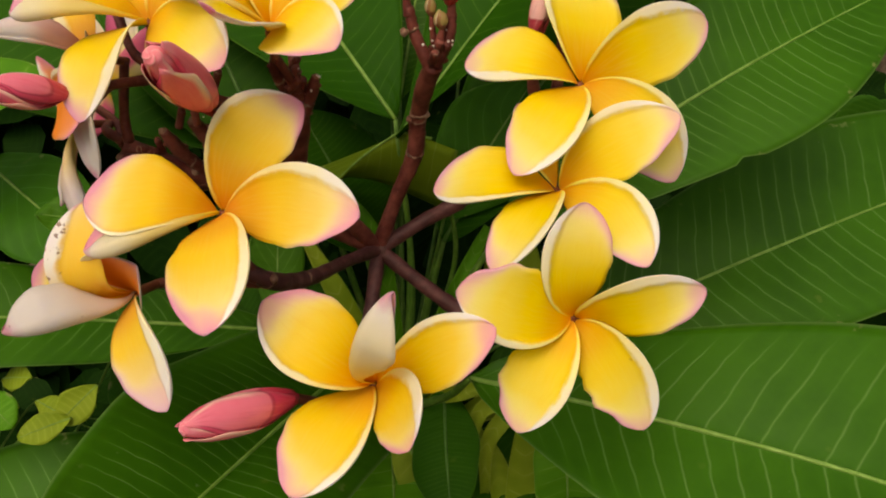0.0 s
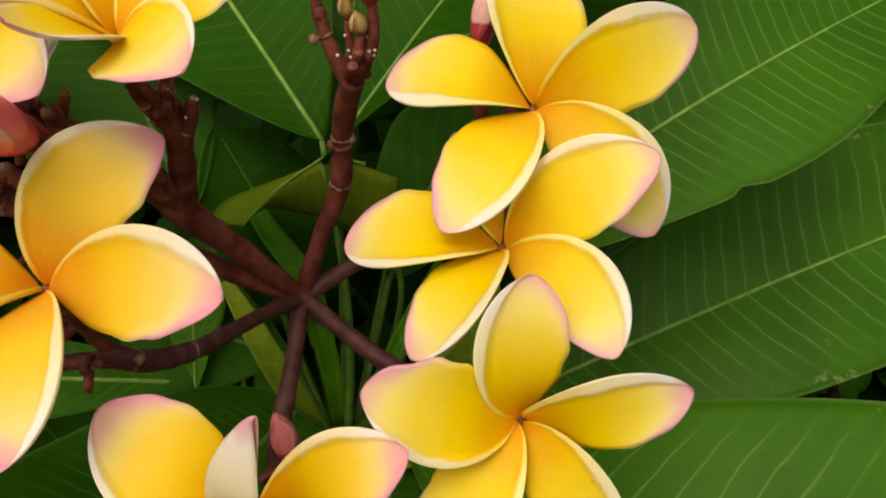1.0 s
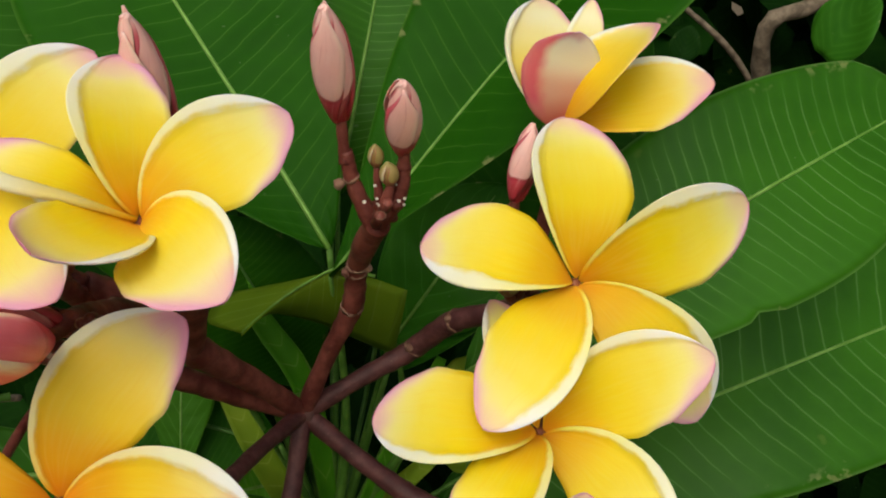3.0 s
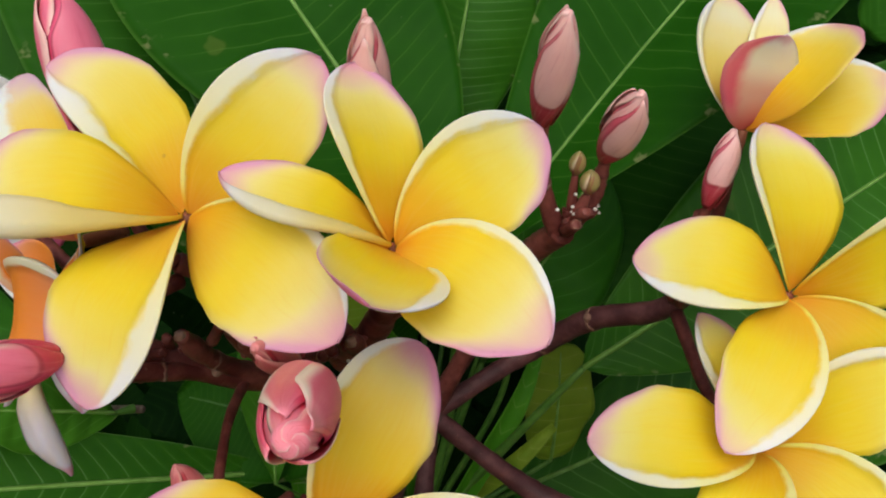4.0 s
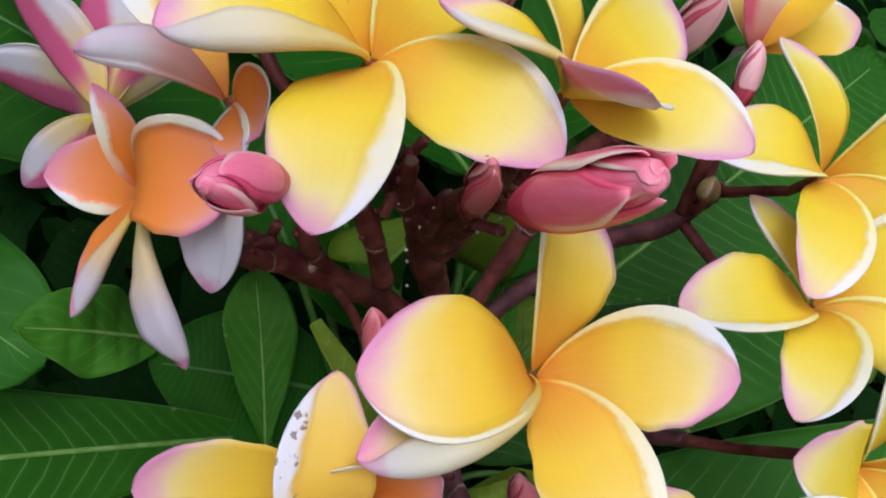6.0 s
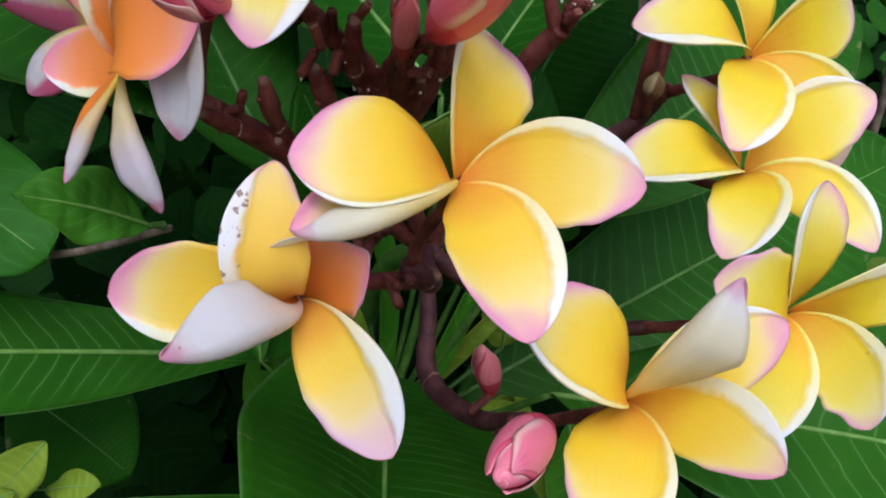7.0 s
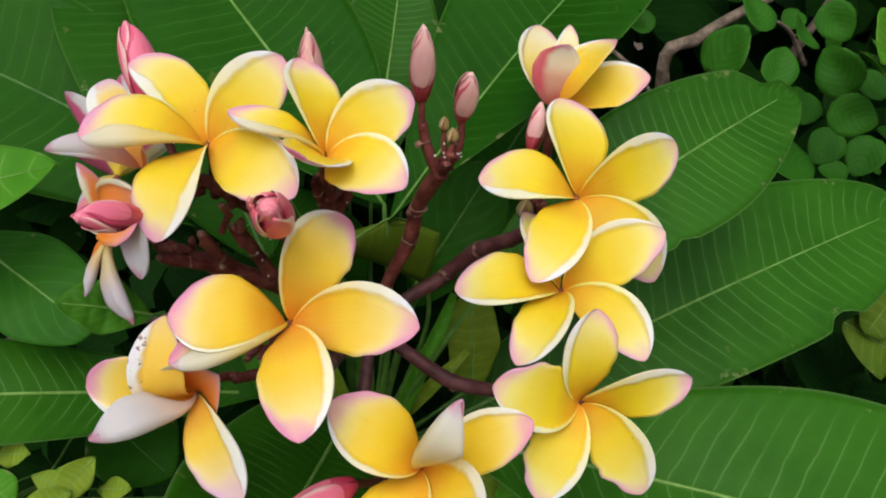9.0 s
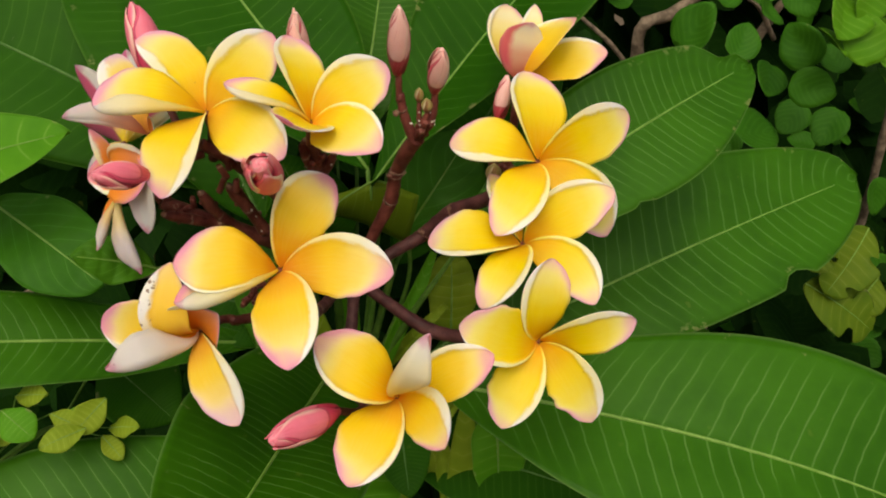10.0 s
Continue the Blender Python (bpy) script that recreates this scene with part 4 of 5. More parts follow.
flower((-89.1, 223.5, 1104.9), (-0.296, -0.948, 0.118), [
    P(az=-177.9, lift=-6.3, length=38.6, wide=0.31, roll=1.6, full=0.279, arch=0.084, sweep=-0.021, tilt=0.019, bend=0.005, droop=-0.012), P(az=94.2, lift=18.6, length=30.2, wide=0.236, roll=2.4, cup=0.25, full=0.338, sweep=0.075, bend=0.054, arch=0.368, front=FRONT_STAINED, back=FRONT_STAINED), P(az=-168, lift=52, length=34, wide=0.18, roll=10.0, rad=4.5, cup=0.7, twist=0.9),
    P(az=42.3, lift=36.3, length=23.9, wide=0.421, roll=1.5, ragged=0.06, cup=0.5, front=FRONT_ORANGE, full=0.505, arch=0.071, sweep=0.067, tilt=0.066, bend=0.018, droop=-0.017), P(az=-53.4, lift=23.7, length=36.7, wide=0.236, roll=3, front=FRONT_FADED, ragged=0.03, full=0.297, arch=0.203, sweep=0.022, tilt=-0.169, bend=-0.002, droop=-0.019)],
    "fading apricot flower with curled bruised white petals", FRONT_APRICOT, BACK_WHITE, stalk=[(-80, 240, 1102), (-77, 239, 1102)])
flower((-121.5, 281, 1142), (-0.462, -0.873, 0.154), [
    P(az=-177.1, lift=-29.1, length=33, wide=0.351, roll=2, full=0.246, arch=-0.178, sweep=-0.01, tilt=0.025, bend=-0.049, droop=-0.009), P(az=-113.1, lift=-11, length=32.7, wide=0.137, roll=3.4, rad=1.2, full=0.155, arch=0.012, sweep=-0.104, tilt=0.499, bend=-0.114, droop=-0.094), P(az=-64.6, lift=9.6, length=36.9, wide=0.135, roll=6, rad=2.2, twist=0.8, full=0.159, arch=0.143, sweep=-0.04, tilt=0.322, bend=-0.047, droop=-0.069, front=FRONT_WHITE),
    P(az=-2.6, lift=22.6, length=31.2, wide=0.404, roll=1.6, arch=0.355, full=0.385, sweep=0.198, tilt=-0.266, bend=0.312, droop=-0.214), P(az=97.8, lift=21.5, length=24.6, wide=0.177, roll=1.6, twist=0.9, full=0.143, arch=0.066, sweep=0.003, tilt=0.144, bend=0.105, droop=-0.026)],
    "twisted orange flower with drooping white-backed petals", FRONT_ORANGE, BACK_PINK, stalk=[(-112, 280, 1140), (-106, 278, 1137)])
flower((-108.1, 265.1, 1166.2), (-0.518, -0.83, 0.207), [
    P(az=162.4, lift=50, length=29, wide=0.15, roll=0.8, cup=-0.55, twist=0.2, front=BACK_BLUSH, back=BACK_BLUSH, full=0.16, arch=0.039, sweep=-0.153, tilt=0.15, bend=-0.028, droop=-0.035), P(az=132.8, lift=-12.4, length=44.3, wide=0.146, roll=4, front=FRONT_FADED, back=BACK_WHITE, full=0.197, arch=0.036, sweep=-0.099, tilt=0.375, bend=0.005, droop=0.142), P(az=-93, lift=-6, length=37.5, wide=0.2, roll=3.5, front=BACK_WHITE, back=BACK_WHITE, full=0.22, arch=0.12, sweep=-0.017, tilt=0.08, bend=-0.058, droop=-0.005),
    P(az=-24.5, lift=33.8, length=15.2, wide=0.496, roll=0.6, full=0.591, arch=0.083, sweep=0.097, tilt=0.086, bend=-0.078, droop=-0.103), P(az=-62, lift=30, length=14, wide=0.35, roll=1.6)],
    "fading orange flower with white curled petals", FRONT_ORANGE, BACK_PINK, stalk=[(-104, 276, 1146), (-104, 277, 1137)])
flower((-126.5, 327.8, 1147.8), (0.356, 0.814, 0.458), [
    P(az=-147, lift=26, length=39, wide=0.22, roll=1.0), P(az=160, lift=23, length=45, wide=0.22, roll=1.0), P(az=-115, lift=48, length=40, wide=0.22, roll=1.0),
    P(az=-40, lift=50, length=36, wide=0.22, roll=1.0), P(az=125, lift=-25, length=29, wide=0.26, roll=1.0)],
    "half-open white flower with magenta stripes on its outside", FRONT_PALE, BACK_MAGENTA, stalk=[(-112, 290, 1140), (-106, 278, 1136)])
flower((41.1, 296.3, 1186.4), (0.147, 0.147, 0.978), [
    P(az=-0, lift=28.9, length=39.5, wide=0.277, roll=0.8, arch=0.031, twist=0.1, tilt=1.003, full=0.175, sweep=0.032, bend=0.001, droop=0.11), P(az=18.8, lift=60.2, length=32, wide=0.474, roll=1, arch=0.166, full=0.283, sweep=-0.15, tilt=0.011, bend=-0.126, droop=0.065), P(az=-113.4, lift=75.5, length=22.313, wide=0.46, roll=0.9, full=0.411, arch=-0.09, cup=0.1, sweep=-0.025, tilt=0.481, bend=0.079, droop=0.143),
    P(az=119, lift=64.2, length=31.3, wide=0.37, roll=1.2, full=0.37, arch=-0.022, cup=0.1, sweep=0.088, tilt=-0.345, bend=0.015, droop=0.025, front=FRONT_PALE), P(az=67.9, lift=62.1, length=33.4, wide=0.178, roll=1, full=0.155, arch=0.087, sweep=-0.012, tilt=0.019, bend=0.013, droop=-0.055, front=FRONT_PALE)],
    "half-open yellow flower with red-backed petals", FRONT_GOLD, BACK_RED, stalk=[(41, 298, 1174)], tube_length=8)

# ---- buds ----
bud((-12, 286.6, 1186), (-14.6, 270.9, 1214), 4.0, BUD_DULL, "slim upright pink and cream bud on a maroon stalk", stalk=[(-11.5, 287, 1180), (-11, 287, 1176)], shells=2, point=0.3)
bud((3, 284.7, 1179.6), (2, 268.2, 1199.6), 3.8, BUD_DULL, "slim upright pink and cream bud on a maroon stalk", stalk=[(3, 285, 1176)], shells=2, point=0.3)
bud((30.2, 284, 1168), (33.1, 286, 1187), 3.0, BUD_DULL, "small upright pink and cream bud on a maroon stalk", stalk=[(30, 286, 1164)], shells=2, point=0.3)
bud((-50, 280, 1180), (-53.1, 265.5, 1211.5), 3.9, BUD_DULL, "slim pink bud behind the open flowers", stalk=[(-48, 276, 1165), (-46, 268, 1155)], shells=2, point=0.3)
bud((-103, 278, 1180), (-113, 286, 1211), 5.0, BUD_PINK, "large pink bud with dark red seams", stalk=[(-96, 268, 1168), (-88, 263, 1163)], shells=3)
bud((-62.7, 230.9, 1158), (-64.5, 194, 1175.5), 4.9, BUD_RED, "swollen red and cream bud about to open", stalk=[(-63, 238, 1156), (-63, 244, 1156)], fat=0.5, point=0.5, ridge=0.2, lobes=4, twist=0.7, shells=4, flare=0.25)
bud((-103.5, 236, 1160), (-117.5, 221, 1164), 3.9, BUD_PINK, "closed pink bud pointing forward", stalk=[(-98, 250, 1160), (-88, 262, 1160)], point=0.4, shells=3)
bud((-40, 204, 1083), (-62, 177.5, 1089.5), 4.5, BUD_PINK, "closed pink bud on a short maroon stalk", stalk=[(-32, 222, 1070), (-25, 244, 1060)], fat=0.5, shells=3, point=0.42)
bud((-80, 236, 1121), (-86, 233, 1138), 3.1, BUD_SMALL, "small closed red bud on a thin stalk", stalk=[(-80, 262, 1124), (-78, 284, 1120)], stalk_radius=1.1)
bud((-21.5, 263.5, 1056.7), (-26.2, 265.4, 1071.4), 3.4, BUD_SMALL, "small closed red bud on the lower branch", stalk=[(-30, 258, 1056), (-27, 264, 1051)], stalk_radius=1.3, shells=2, point=0.3)
bud((-64, 245, 1152), (-71, 226.5, 1167.5), 2.8, BUD_SMALL, "small closed red bud behind the swollen one", stalk=[(-62, 252, 1148), (-60, 262, 1142)], stalk_radius=1.3, shells=2, point=0.3)
bud((0, 283, 1172), (-1, 281, 1178), 2.2, BUD_TAN, "tiny green and tan bud between the upright buds", stalk=[(-1, 284, 1168), (-2, 286, 1163)], stalk_radius=1.6, lobes=2, point=0.3, twist=0.2)
bud((-3.5, 284, 1176), (-4, 282, 1182), 1.8, BUD_TAN, "tiny green and tan bud between the upright buds", stalk=[(-3, 285, 1170), (-2, 286, 1164)], stalk_radius=1.2, lobes=2, point=0.3, twist=0.2)
bud((31, 288, 1141), (30.5, 286, 1149), 3.2, BUD_TAN, "tiny pale bud on a maroon stalk", stalk=[(33, 292, 1138), (36, 297, 1136)], stalk_radius=1.6, lobes=2, point=0.35, twist=0.2)

# ---- plumeria leaves ----
AXIL = (-20, 362, 985)
leaf((26, 332, 1090), (196, 384, 1179), (-0.1, -0.75, 0.65), 37, LEAF_BIG, "glossy dark green plumeria leaf with a bitten tip", stalk=[(5, 340, 1050), AXIL], point=0.6, bites=[(0.93, 1, 0.45, 0.035), (0.45, -1, 0.07, 0.02)])
leaf((20, 378, 993), (320, 437, 1098), (-0.1, -0.75, 0.65), 50, LEAF_BIG, "broad dark green plumeria leaf with a torn margin", stalk=[AXIL], point=0.5, belly=0.6, bites=[(0.72, -1, 0.16, 0.03)])
leaf((10, 284, 1044), (300, 186, 980), (0, -0.6, 0.8), 55, LEAF_BIG, "broad green plumeria leaf with clear pale veins", stalk=[(0, 320, 1015), AXIL], point=0.6, lift=0.1)
leaf((-32.8, 328.2, 1033.4), (-89.7, 151.1, 1051.7), (0.04, -0.64, 0.76), 39.6, LEAF_BIG, "green plumeria leaf spreading below the flowers", stalk=[(-26, 345, 1015), AXIL], point=0.49, belly=0.51, keel=0.42, lift=0.011)
leaf((-68.5, 354.3, 1030), (-293, 300.3, 1062.3), (0, -0.64, 0.77), 25, LEAF_BIG, "long dark green plumeria leaf with a yellow midrib", stalk=[(-45, 358, 1010), AXIL], point=0.62, belly=0.62, lift=0.035)
leaf((-45, 315, 984), (-285, 262, 940), (0, -0.55, 0.84), 40, LEAF_BIG, "dark green plumeria leaf low beside the trunk", stalk=[AXIL], point=0.6)
leaf((-19, 336, 1132), (-127, 442, 1270), (0, -0.78, 0.62), 46, LEAF_UPRIGHT, "upright dark green plumeria leaf", stalk=[(-14, 345, 1060), AXIL], belly=0.54, point=0.75, quilt=1.1, lift=-0.02, rib=0.9, hook=0.04)
leaf((-18, 328, 1126), (122, 408, 1264), (-0.55, -0.72, 0.42), 41, LEAF_UPRIGHT, "upright green plumeria leaf folded along its midrib", stalk=[(-15, 350, 1070), AXIL], belly=0.6, point=0.8, keel=0.5, rib=0.6, quilt=1.0)
leaf((0, 365, 1070), (95, 430, 1195), (-0.2, -0.8, 0.5), 32, LEAF_MID, "dark plumeria leaf in the shade", stalk=[AXIL], point=0.6)
leaf((-60, 375, 1110), (-300, 440, 1212), (0, -0.75, 0.6), 48, LEAF_MID, "dark green plumeria leaf at the back", stalk=[(-40, 370, 1040), AXIL], point=0.6)
leaf((-70, 352, 1100), (-155, 465, 1248), (0, -0.78, 0.62), 44, LEAF_MID, "upright dark green plumeria leaf at the back", stalk=[(-40, 365, 1030), AXIL], point=0.6)


def folded_leaf(low, crest, flap, skin, label):
    """A young leaf folded over along its midrib: from its lower margin up to the fold and down behind; mm."""
    rows = [spline(q, 24) for q in (low, crest, flap)]
    o = rows[0][-1]
    pts, uvs = np.zeros((24, 13, 3)), np.zeros((24, 13, 2))
    for i in range(24):
        a, c, b = (q[i] - o for q in rows)
        for j in range(13):
            f = j / 12
            if f <= 0.6:
                g = f / 0.6
                p = a + (c - a) * g + np.array([0, -2.5, 0]) * math.sin(math.pi * g)
            else:
                p = c + (b - c) * (f - 0.6) / 0.4
            pts[i, j], uvs[i, j] = p, (1 - i / 23, 0.83 * f)
    ob = thing("plumeria_leaf", o * MM, label, "leaf", "plumeria leaves")
    verts, faces, uv, index = sheet(pts * MM, uvs, 0.35 * MM)
    mesh_object("blade", verts, faces, [skin, skin], ob, uv, index)
    tube("midrib", [tuple((p - o) * MM) for p in rows[1][::4]], [0.25 * MM, 0.35 * MM, 0.6 * MM], MIDRIB, ob, sides=8, label="pale green midrib")
    tube("leaf_stalk", [(0, 0, 8 * MM), tuple((np.array((4, 352, 1060)) - o) * MM), tuple((np.array(AXIL) - o) * MM)], [0.8 * MM, 1.2 * MM, 1.5 * MM], GREEN_STALK, ob, label="green leaf stalk")


folded_leaf([(-46, 332, 1104), (-39, 337, 1108), (-24, 338, 1105), (-13, 338, 1100), (2, 340, 1092)],
            [(-46.5, 331, 1104.5), (-36, 330, 1115), (-24, 330, 1124), (-13, 330, 1128), (6, 332, 1121)],
            [(-47, 332, 1103.5), (-60, 343, 1102), (-54, 352, 1108), (-34, 356, 1106), (0, 352, 1098)], LEAF_OLIVE, "small olive young leaf folded over at its tip")

# ---- low leaves and shoots beside the trunk ----
def strip(points, half, skin, label, name="young_shoot", keel=0.5, group="young shoots"):
    """A narrow curved young leaf or stalk, keeled like a gutter; points in mm."""
    c = spline(points, 16)
    t = np.gradient(c, axis=0)
    t /= np.linalg.norm(t, axis=1, keepdims=True)
    pts, uvs = np.zeros((16, 7, 3)), np.zeros((16, 7, 2))
    view = np.array([0.0, -0.85, 0.5])
    for i in range(16):
        u = i / 15
        side = np.cross(view, t[i])
        side /= np.linalg.norm(side)
        n = np.cross(t[i], side)
        w = half * (0.45 + 0.55 * math.sin(math.pi * min(1, u * 0.9 + 0.1)))
        for j in range(7):
            v = j / 3 - 1
            pts[i, j] = c[i] - c[0] + v * w * side + keel * w * v * v * n
            uvs[i, j] = (u, 0.5 + 0.5 * v)
    ob = thing(name, c[0] * MM, label, "shoot", group)
    verts, faces, uv, index = sheet(pts * MM, uvs, 0.5 * MM)
    mesh_object("blade", verts, faces, [skin, skin], ob, uv, index)
    return ob


SHOOT = "yellow-green young shoot beside the trunk"
strip([(4, 366, 975), (30, 350, 1004), (27, 333, 1008), (16, 330, 1002), (12, 328, 988)], 4.5, LEAF_YELLOW, SHOOT)
strip([(6, 366, 972), (32, 348, 996), (27, 332, 998), (19, 328, 986), (18, 323, 964)], 4.2, LEAF_YELLOW, SHOOT)
strip([(-12, 362, 990), (4, 335, 1008), (15, 333, 1012), (27, 336, 1010)], 3.6, LEAF_YELLOW, SHOOT)
strip([(36, 321, 925), (36, 326, 960), (37, 332, 998)], 8.5, LEAF_YELLOW, SHOOT, keel=0.15)
strip([(-10, 362, 990), (-4, 345, 1030), (10, 348, 1062), (20, 362, 1078)], 4, LEAF_BRIGHT, "pale green leaf stalk rising from the trunk")
strip([(-20, 362, 1000), (-28, 352, 1068), (-44, 360, 1092), (-60, 368, 1116)], 4.5, LEAF_BRIGHT, "pale green leaf stalk rising from the trunk")
strip([(-14, 360, 1000), (8, 345, 1036), (26, 350, 1052)], 3.5, LEAF_YELLOW, "pale green leaf stalk rising from the trunk")
strip([(-22, 360, 985), (-42, 342, 1045), (-60, 352, 1075)], 5, LEAF_YELLOW, "pale green leaf stalk rising from the trunk")
leaf((33, 366, 1022), (32, 374, 1072), (0, -1, 0.2), 13, LEAF_YELLOW, "yellowing young leaf standing behind the stem", stalk=[AXIL], keel=0.05, veins=8, rib=0.7, point=0.35)
leaf((53, 336, 1000), (56, 320, 948), (0.1, -0.9, 0.35), 15, LEAF_BRIGHT, "small round green leaf on a lime stalk below the flowers", stalk=[(20, 358, 1000), AXIL], veins=8, rib=0.8, point=0.45)
leaf((0, 346, 1008), (3, 300, 966), (-0.2, -0.8, 0.5), 15, LEAF_MID, "dark green leaf hanging below the flowers", stalk=[AXIL], veins=12, rib=0.8)
leaf((20, 352, 960), (70, 322, 962), (0, -0.9, 0.45), 22, LEAF_ROUND, "ragged green leaf low in the shade", stalk=[(0, 365, 950)], veins=6, rib=0.8)
leaf((-10, 362, 965), (130, 300, 948), (0, -0.6, 0.8), 30, LEAF_MID, "dark plumeria leaf under the broad one", stalk=[AXIL])
leaf((-26, 362, 970), (-20, 290, 948), (0, -0.7, 0.7), 24, LEAF_BRIGHT, "yellow-green leaf low beside the trunk", stalk=[AXIL], veins=10, rib=0.8)
leaf((0, 366, 1080), (40, 380, 1140), (0, -0.9, 0.4), 24, LEAF_ROUND, "small rounded dark leaf behind the stem", stalk=[AXIL], veins=6, rib=0.7)
leaf((-20, 392, 1130), (-2, 440, 1232), (0.1, -0.8, 0.5), 25, LEAF_BIG, "light green leaf behind the buds", stalk=[(-20, 372, 1040), AXIL], veins=10, rib=0.8)
leaf((-30, 372, 1060), (-62, 366, 1130), (0.3, -0.9, 0.3), 24, LEAF_MID, "dark leaf in the shade behind the stem", stalk=[AXIL])
leaf((-74, 346, 1032), (-76, 375, 1084), (0, -0.95, 0.3), 12, LEAF_VINE, "mid-green leaf standing behind the lower stem", stalk=[(-50, 358, 1005), AXIL], veins=10, rib=0.5, belly=0.65, point=0.6)
leaf((-40, 360, 1040), (-110, 372, 1052), (0, -0.8, 0.6), 24, LEAF_MID, "dark leaf in the shade behind the stem", stalk=[AXIL])
leaf((-35, 365, 1020), (-70, 398, 985), (0, -0.8, 0.6), 22, LEAF_BRIGHT, "light green leaf low in the shade", stalk=[AXIL], veins=10, rib=0.8)

strip([(2, 360, 985), (18, 336, 978), (25, 330, 965), (28, 322, 940)], 6, LEAF_YELLOW, SHOOT)
leaf((-24, 345, 990), (4, 322, 945), (0, -0.8, 0.6), 12, LEAF_YELLOW, "yellow-green young leaf low beside the trunk", stalk=[AXIL], veins=8, rib=0.7, keel=0.1)

leaf((6, 480, 1200), (-2, 468, 1232), (0, -0.9, 0.4), 13, LEAF_YELLOW, "pale yellow-green leaf behind the buds", stalk=[(8, 470, 1120), AXIL], veins=6, rib=0.5, point=0.5)
leaf((-30, 470, 1188), (-22, 466, 1212), (0.2, -0.9, 0.4), 8, LEAF_BRIGHT, "small lime leaf behind the buds", stalk=[(-28, 460, 1120), AXIL], veins=6, rib=0.5, point=0.6)

# ---- leaves of the climbing plant on the left ----
vine = [(-260, 372, 900), (-215, 350, 1030), (-178, 356, 1066), (-135, 328, 1080), (-108, 308, 1094)]
climber = thing("climbing_vine", tuple(c * MM for c in vine[0]), "thin brown climbing vine reaching in among the leaves", "vine")
tube("stalk", [tuple((np.array(p) - vine[0]) * MM) for p in vine], [1.6 * MM, 1.5 * MM, 1.2 * MM, 1.1 * MM], TWIG, climber, bumps=0.06)
leaf((-193, 352, 1110), (-141, 320, 1081), (0, -0.75, 0.65), 21, LEAF_ROUND, "broad rounded leaf with sunken veins", name="vine_leaf", group="vine leaves", veins=6, rib=0.7, point=0.5, stalk=[(-200, 350, 1085), (-205, 348, 1050)])
leaf((-236, 322, 1118), (-149, 324, 1152), (-0.2, -0.6, 0.8), 20, LEAF_BRIGHT, "bright yellow-green young leaf", name="vine_leaf", group="vine leaves", veins=7, rib=0.6, stalk=[(-212, 335, 1090), (-215, 349, 1030)])
leaf((-114, 304, 1096), (-146, 290, 1108), (0.1, -0.75, 0.65), 10, LEAF_VINE, "small rounded leaf on a thin stalk", name="vine_leaf", group="vine leaves", veins=6, rib=0.6, keel=0.35, stalk=[(-110, 307, 1095)])
rng = np.random.RandomState(5)
for _ in range(15):
    spot = (rng.uniform(-212, -140), rng.uniform(296, 312), rng.uniform(1004, 1036))
    turned = rng.uniform(-0.6, 3.4)
    size = rng.uniform(15, 25)
    end = (spot[0] + size * math.cos(turned), spot[1] - rng.uniform(4, 12), spot[2] - 0.7 * size * math.sin(turned))
    leaf(spot, end, (rng.uniform(-0.4, 0.4), -0.75, 0.65), rng.uniform(0.27, 0.36) * size, LEAF_YELLOW if rng.rand() < 0.6 else LEAF_BRIGHT, "yellow-green small leaf in the undergrowth", name="vine_leaf", group="vine leaves",
         veins=6, rib=0.25, point=0.8, keel=0.15, wavy=0.8, nu=20, nv=11, stalk=[(0.5 * (spot[0] - 210), 326, 1000), (-245, 366, 930)])
leaf((-158, 372, 1016), (-118, 346, 990), (0.1, -0.7, 0.7), 22, LEAF_MID, "dark leaf in the undergrowth", name="vine_leaf", group="vine leaves", veins=6, rib=0.5, stalk=[(-200, 385, 950), (-250, 372, 920)])


# ---- the shrub on the right ----
shrub = thing("round_leaved_shrub", (0.42, 0.78, 0.0), "dense green shrub with small round leaves and grey twigs", "shrub")
SHRUB_AT = np.array([420.0, 780.0, 0.0])


def shrub_twig(points, r):
    tube("twig", [tuple((np.array(p) - SHRUB_AT) * MM) for p in points], [r * MM, 0.8 * r * MM, 0.5 * r * MM], TWIG, shrub, sides=8, bumps=0.12)


shrub_twig([(420, 780, 0), (400, 740, 600), (330, 690, 950), (215, 585, 1150), (238, 580, 1186), (285, 576, 1216)], 7)
shrub_twig([(330, 690, 950), (330, 640, 1120), (350, 600, 1215), (360, 580, 1270)], 5)
shrub_twig([(400, 740, 600), (470, 640, 900), (430, 560, 1100), (400, 545, 1210)], 5)
shrub_twig([(290, 640, 1010), (230, 630, 1130), (165, 622, 1185), (130, 620, 1220)], 2.5)
shrub_twig([(338, 600, 1165), (312, 585, 1190), (285, 560, 1200)], 2.2)


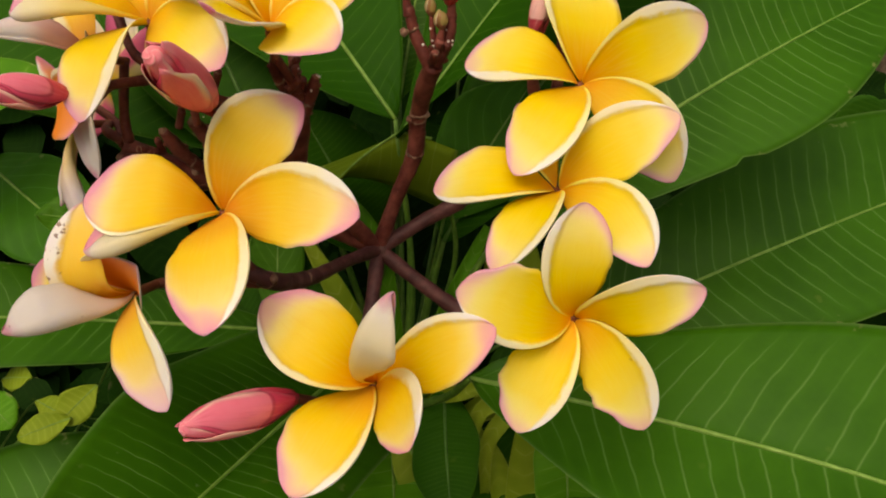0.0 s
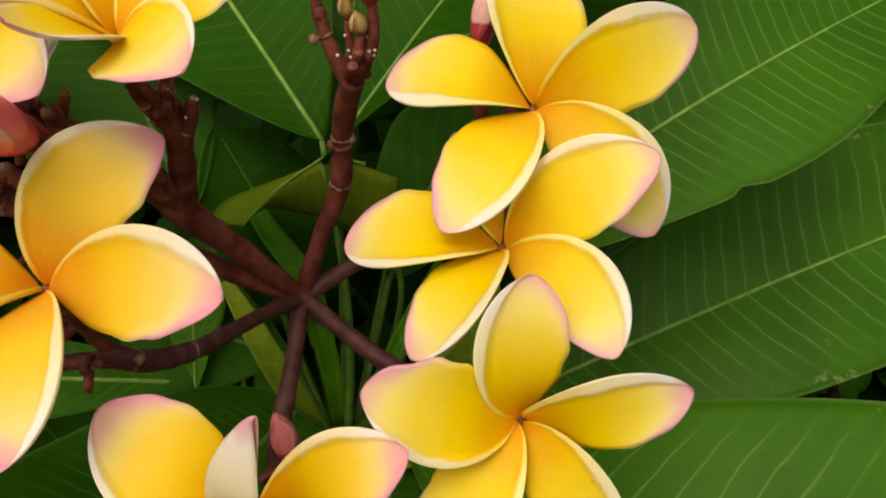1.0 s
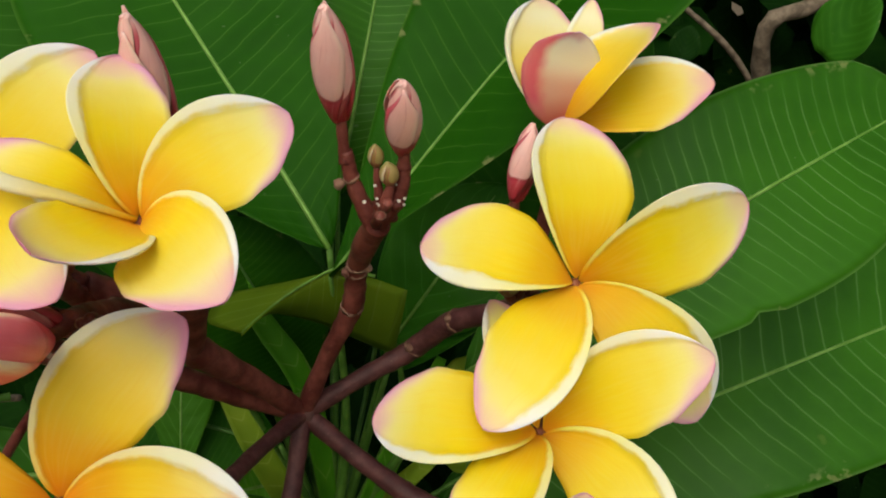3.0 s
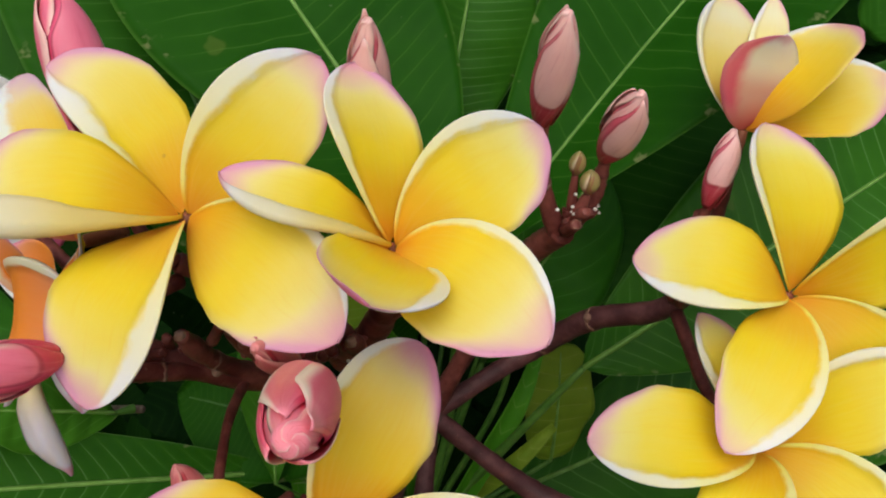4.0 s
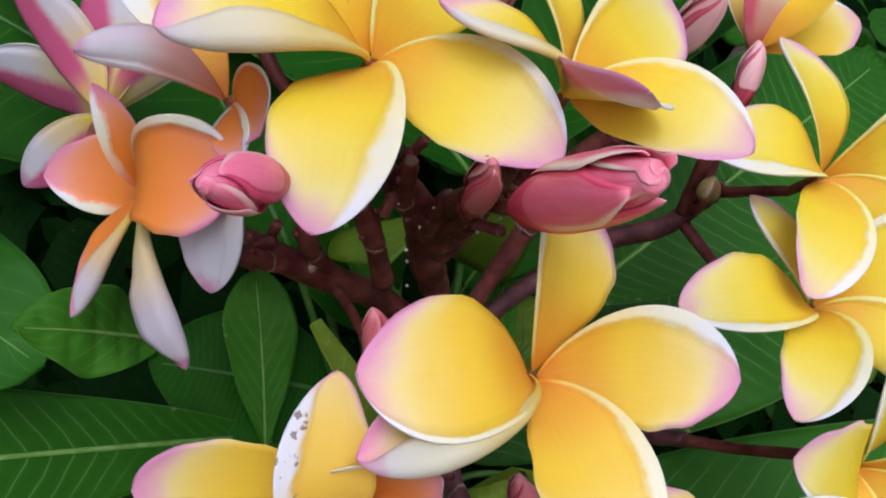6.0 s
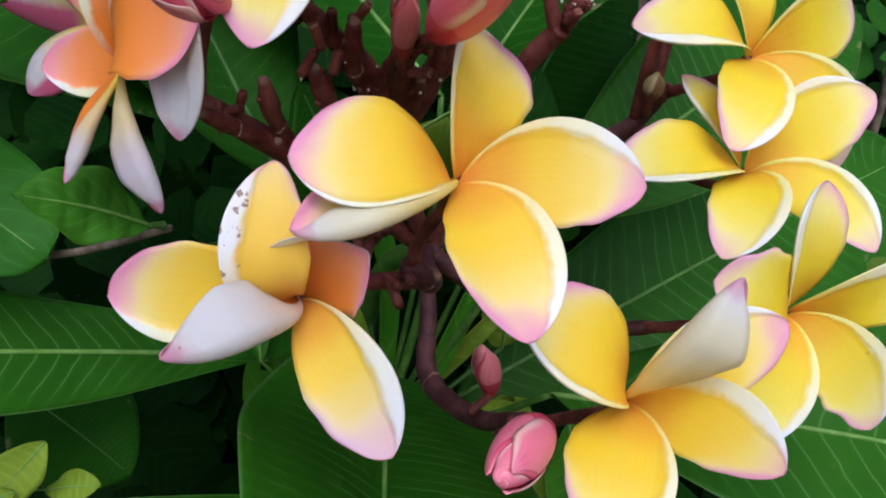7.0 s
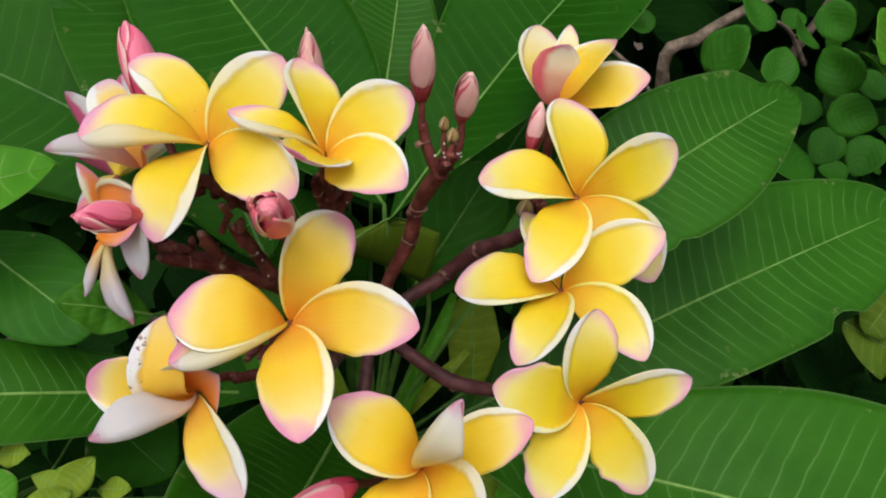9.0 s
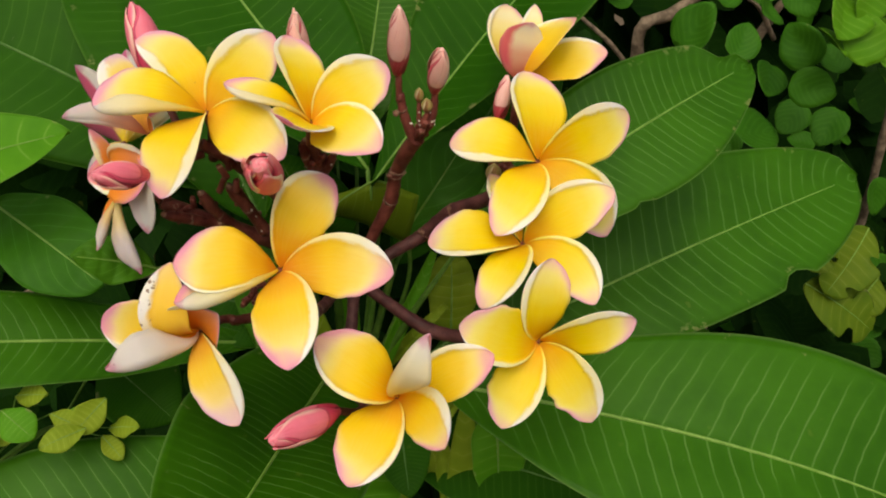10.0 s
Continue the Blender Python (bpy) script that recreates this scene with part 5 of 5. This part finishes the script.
def round_leaf_mesh(skin, seed):
    rng = np.random.RandomState(seed)
    nu, nv = 12, 9
    pts, uvs = np.zeros((nu, nv, 3)), np.zeros((nu, nv, 2))
    wide = rng.uniform(0.4, 0.5)
    k1, k2 = rng.uniform(0.1, 0.35), rng.uniform(-0.15, 0.15)
    for i in range(nu):
        u = i / (nu - 1)
        w = (wide * math.sin(math.pi * (0.02 + 0.97 * u) ** 0.8) ** (0.6 if u < 0.5 else 0.68) + 0.004) * rng.uniform(0.96, 1.04)
        for j in range(nv):
            v = 2 * j / (nv - 1) - 1
            pts[i, j] = (v * w, u, k1 * abs(v * w) - 0.3 * k2 * (u - 0.5) ** 2 + 0.015 * math.sin(9 * u + 3 * v))
            uvs[i, j] = (u, 0.5 + 0.5 * v)
    pts = pts[:, ::-1]
    uvs = uvs[:, ::-1]
    verts, faces, uv, index = sheet(pts, uvs, 0.012)
    ob = mesh_object("leaf", verts, faces, [skin, skin], None, uv, index)
    me = ob.data
    bpy.data.objects.remove(ob)
    return me


ROUND = [round_leaf_mesh(LEAF_SHRUB, k) for k in range(4)]
# The same round leaves with shade painted in, for the shrub's inside.
ROUND_SHADED = [round_leaf_mesh(LEAF_SHRUB_SHADED, k + 10) for k in range(3)]
LIME = [round_leaf_mesh(LEAF_LIME, k + 20) for k in range(2)]


def shrub_leaf(centre, size, meshes, rng, parent=shrub, at=SHRUB_AT):
    ob = new("leaf", meshes[rng.randint(len(meshes))])
    ob.parent = parent
    nrm = Vector((rng.uniform(-0.8, 0.6), rng.uniform(-1, -0.25), rng.uniform(0.0, 1.0))).normalized()
    m = nrm.to_track_quat("Z", "Y").to_matrix().to_4x4() @ Matrix.Rotation(rng.uniform(0, 6.28), 4, "Z")
    size *= 0.88
    off = m @ Vector((0, -0.5 * size * MM, 0))
    ob.matrix_local = Matrix.Translation(Vector((np.array(centre) - at) * MM) + off) @ m @ Matrix.Scale(size * MM, 4)


rng = np.random.RandomState(11)
for c, s, kind in [((219, 500, 1185), 42, ROUND), ((238, 470, 1180), 30, ROUND), ((281, 520, 1196), 34, ROUND), ((300, 500, 1175), 40, ROUND), ((298, 530, 1144), 36, ROUND),
                   ((296, 470, 1150), 36, ROUND), ((331, 560, 1201), 36, ROUND), ((244, 520, 1208), 36, ROUND), ((295, 450, 1200), 44, LIME), ((308, 446, 1188), 42, LIME), ((288, 448, 1184), 30, LIME), ((312, 452, 1210), 40, LIME), ((336, 450, 1174), 40, LIME), ((343, 450, 1156), 38, LIME), ((330, 448, 1188), 32, LIME), ((278, 500, 1111), 48, ROUND),
                   ((327, 500, 1166), 30, ROUND), ((363, 540, 1106), 38, ROUND), ((336, 550, 1111), 36, ROUND), ((372, 560, 1182), 34, ROUND), ((405, 550, 901), 46, ROUND_SHADED), ((397, 500, 961), 44, ROUND_SHADED)]:
    shrub_leaf(c, s, kind, rng)
# Lit and painted-dark leaf copies mixed at random through the shrub.
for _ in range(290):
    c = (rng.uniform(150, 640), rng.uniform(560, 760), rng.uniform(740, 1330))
    shrub_leaf(c, rng.uniform(24, 42), ROUND if rng.rand() < 0.62 else ROUND_SHADED, rng)


RAGGED = "ragged yellow-green leaf eaten by insects beside the shrub"
for a, b, half, bites in [((382, 490, 1040), (340, 466, 996), 22, [(0.35, 1, 0.5, 0.06), (0.62, -1, 0.6, 0.07), (0.8, 1, 0.5, 0.05)]), ((330, 478, 1000), (384, 462, 966), 24, [(0.3, 1, 0.45, 0.05), (0.55, 1, 0.6, 0.06), (0.7, -1, 0.5, 0.08)]),
                          ((345, 480, 1040), (322, 470, 1016), 15, [(0.5, 1, 0.5, 0.08)]), ((398, 486, 1000), (366, 470, 980), 18, [(0.6, -1, 0.6, 0.08), (0.3, -1, 0.4, 0.05)])]:
    leaf(a, b, (0, -0.8, 0.55), half, LEAF_RAGGED, RAGGED, name="ragged_leaf", group="ragged leaves", veins=7, rib=0.5, point=0.5, bites=bites, stalk=[(400, 540, 960), (430, 640, 900)])


def thicket(name, label, count, box, size, seed, skin):
    """Countless leaves that fill the depth of the bushes; the gloom there is put into their skin's colour."""
    rng = np.random.RandomState(seed)
    verts, faces, uvs = [], [], []
    outline = [(0, 0), (0.36, 0.25), (0.46, 0.55), (0.25, 0.86), (0, 1.0), (-0.25, 0.86), (-0.46, 0.55), (-0.36, 0.25)]
    for _ in range(count):
        c = Vector([rng.uniform(*r) for r in box])
        end = 2 * abs(c.x - 0.5 * (box[0][0] + box[0][1])) / (box[0][1] - box[0][0])
        lump = 0.1 * math.sin(4 * c.x + 1) + 0.06 * math.sin(11 * c.x + 2) - 0.16 * end**4
        c.z *= 1 + lump
        c.y += 0.06 * math.sin(5 * c.x + 3 * c.z) + 0.03 * math.sin(13 * c.x - 7 * c.z) + rng.uniform(0, 0.12) * end**3
        s = rng.uniform(*size)
        nrm = Vector((rng.uniform(-0.8, 0.8), rng.uniform(-1, -0.1), rng.uniform(-0.1, 1))).normalized()
        m = nrm.to_track_quat("Z", "Y").to_matrix() @ Matrix.Rotation(rng.uniform(0, 6.28), 3, "Z")
        k = len(verts)
        verts.append(c + m @ Vector((0, 0.5 * s, -0.06 * s)))
        uvs.append((0.5, 0.5))
        for x, y in outline:
            verts.append(c + m @ Vector((x * s, y * s, 0.05 * s * (abs(x) - y * y))))
            uvs.append((y, 0.5 + x))
        faces += [(k, k + 1 + i, k + 1 + (i + 1) % 8) for i in range(8)]
    return tagged(mesh_object(name, verts, faces, [skin], None, uvs), label=label, category="foliage", kind="stuff")


# Leaf fill for the gaps, painted near-black to stand for deep shade.
thicket("hedge_foliage", "dense hedge foliage behind the plants, shade painted into its near-black green", 13000, ((-1.1, 1.5), (0.72, 1.15), (0.02, 1.75)), (0.04, 0.085), 21, LEAF_DEEP_SHADE)
thicket("undergrowth", "tangled undergrowth filling the gaps below the leaves, coloured near-black as shade", 3200, ((-0.6, 0.75), (0.42, 0.72), (0.02, 0.92)), (0.03, 0.06), 22, LEAF_DEEP_SHADE)
thicket("undergrowth_front", "tangled undergrowth filling the gaps below the flowers, coloured near-black as shade", 900, ((-0.4, 0.45), (0.2, 0.42), (0.02, 0.8)), (0.03, 0.06), 23, LEAF_DEEP_SHADE)
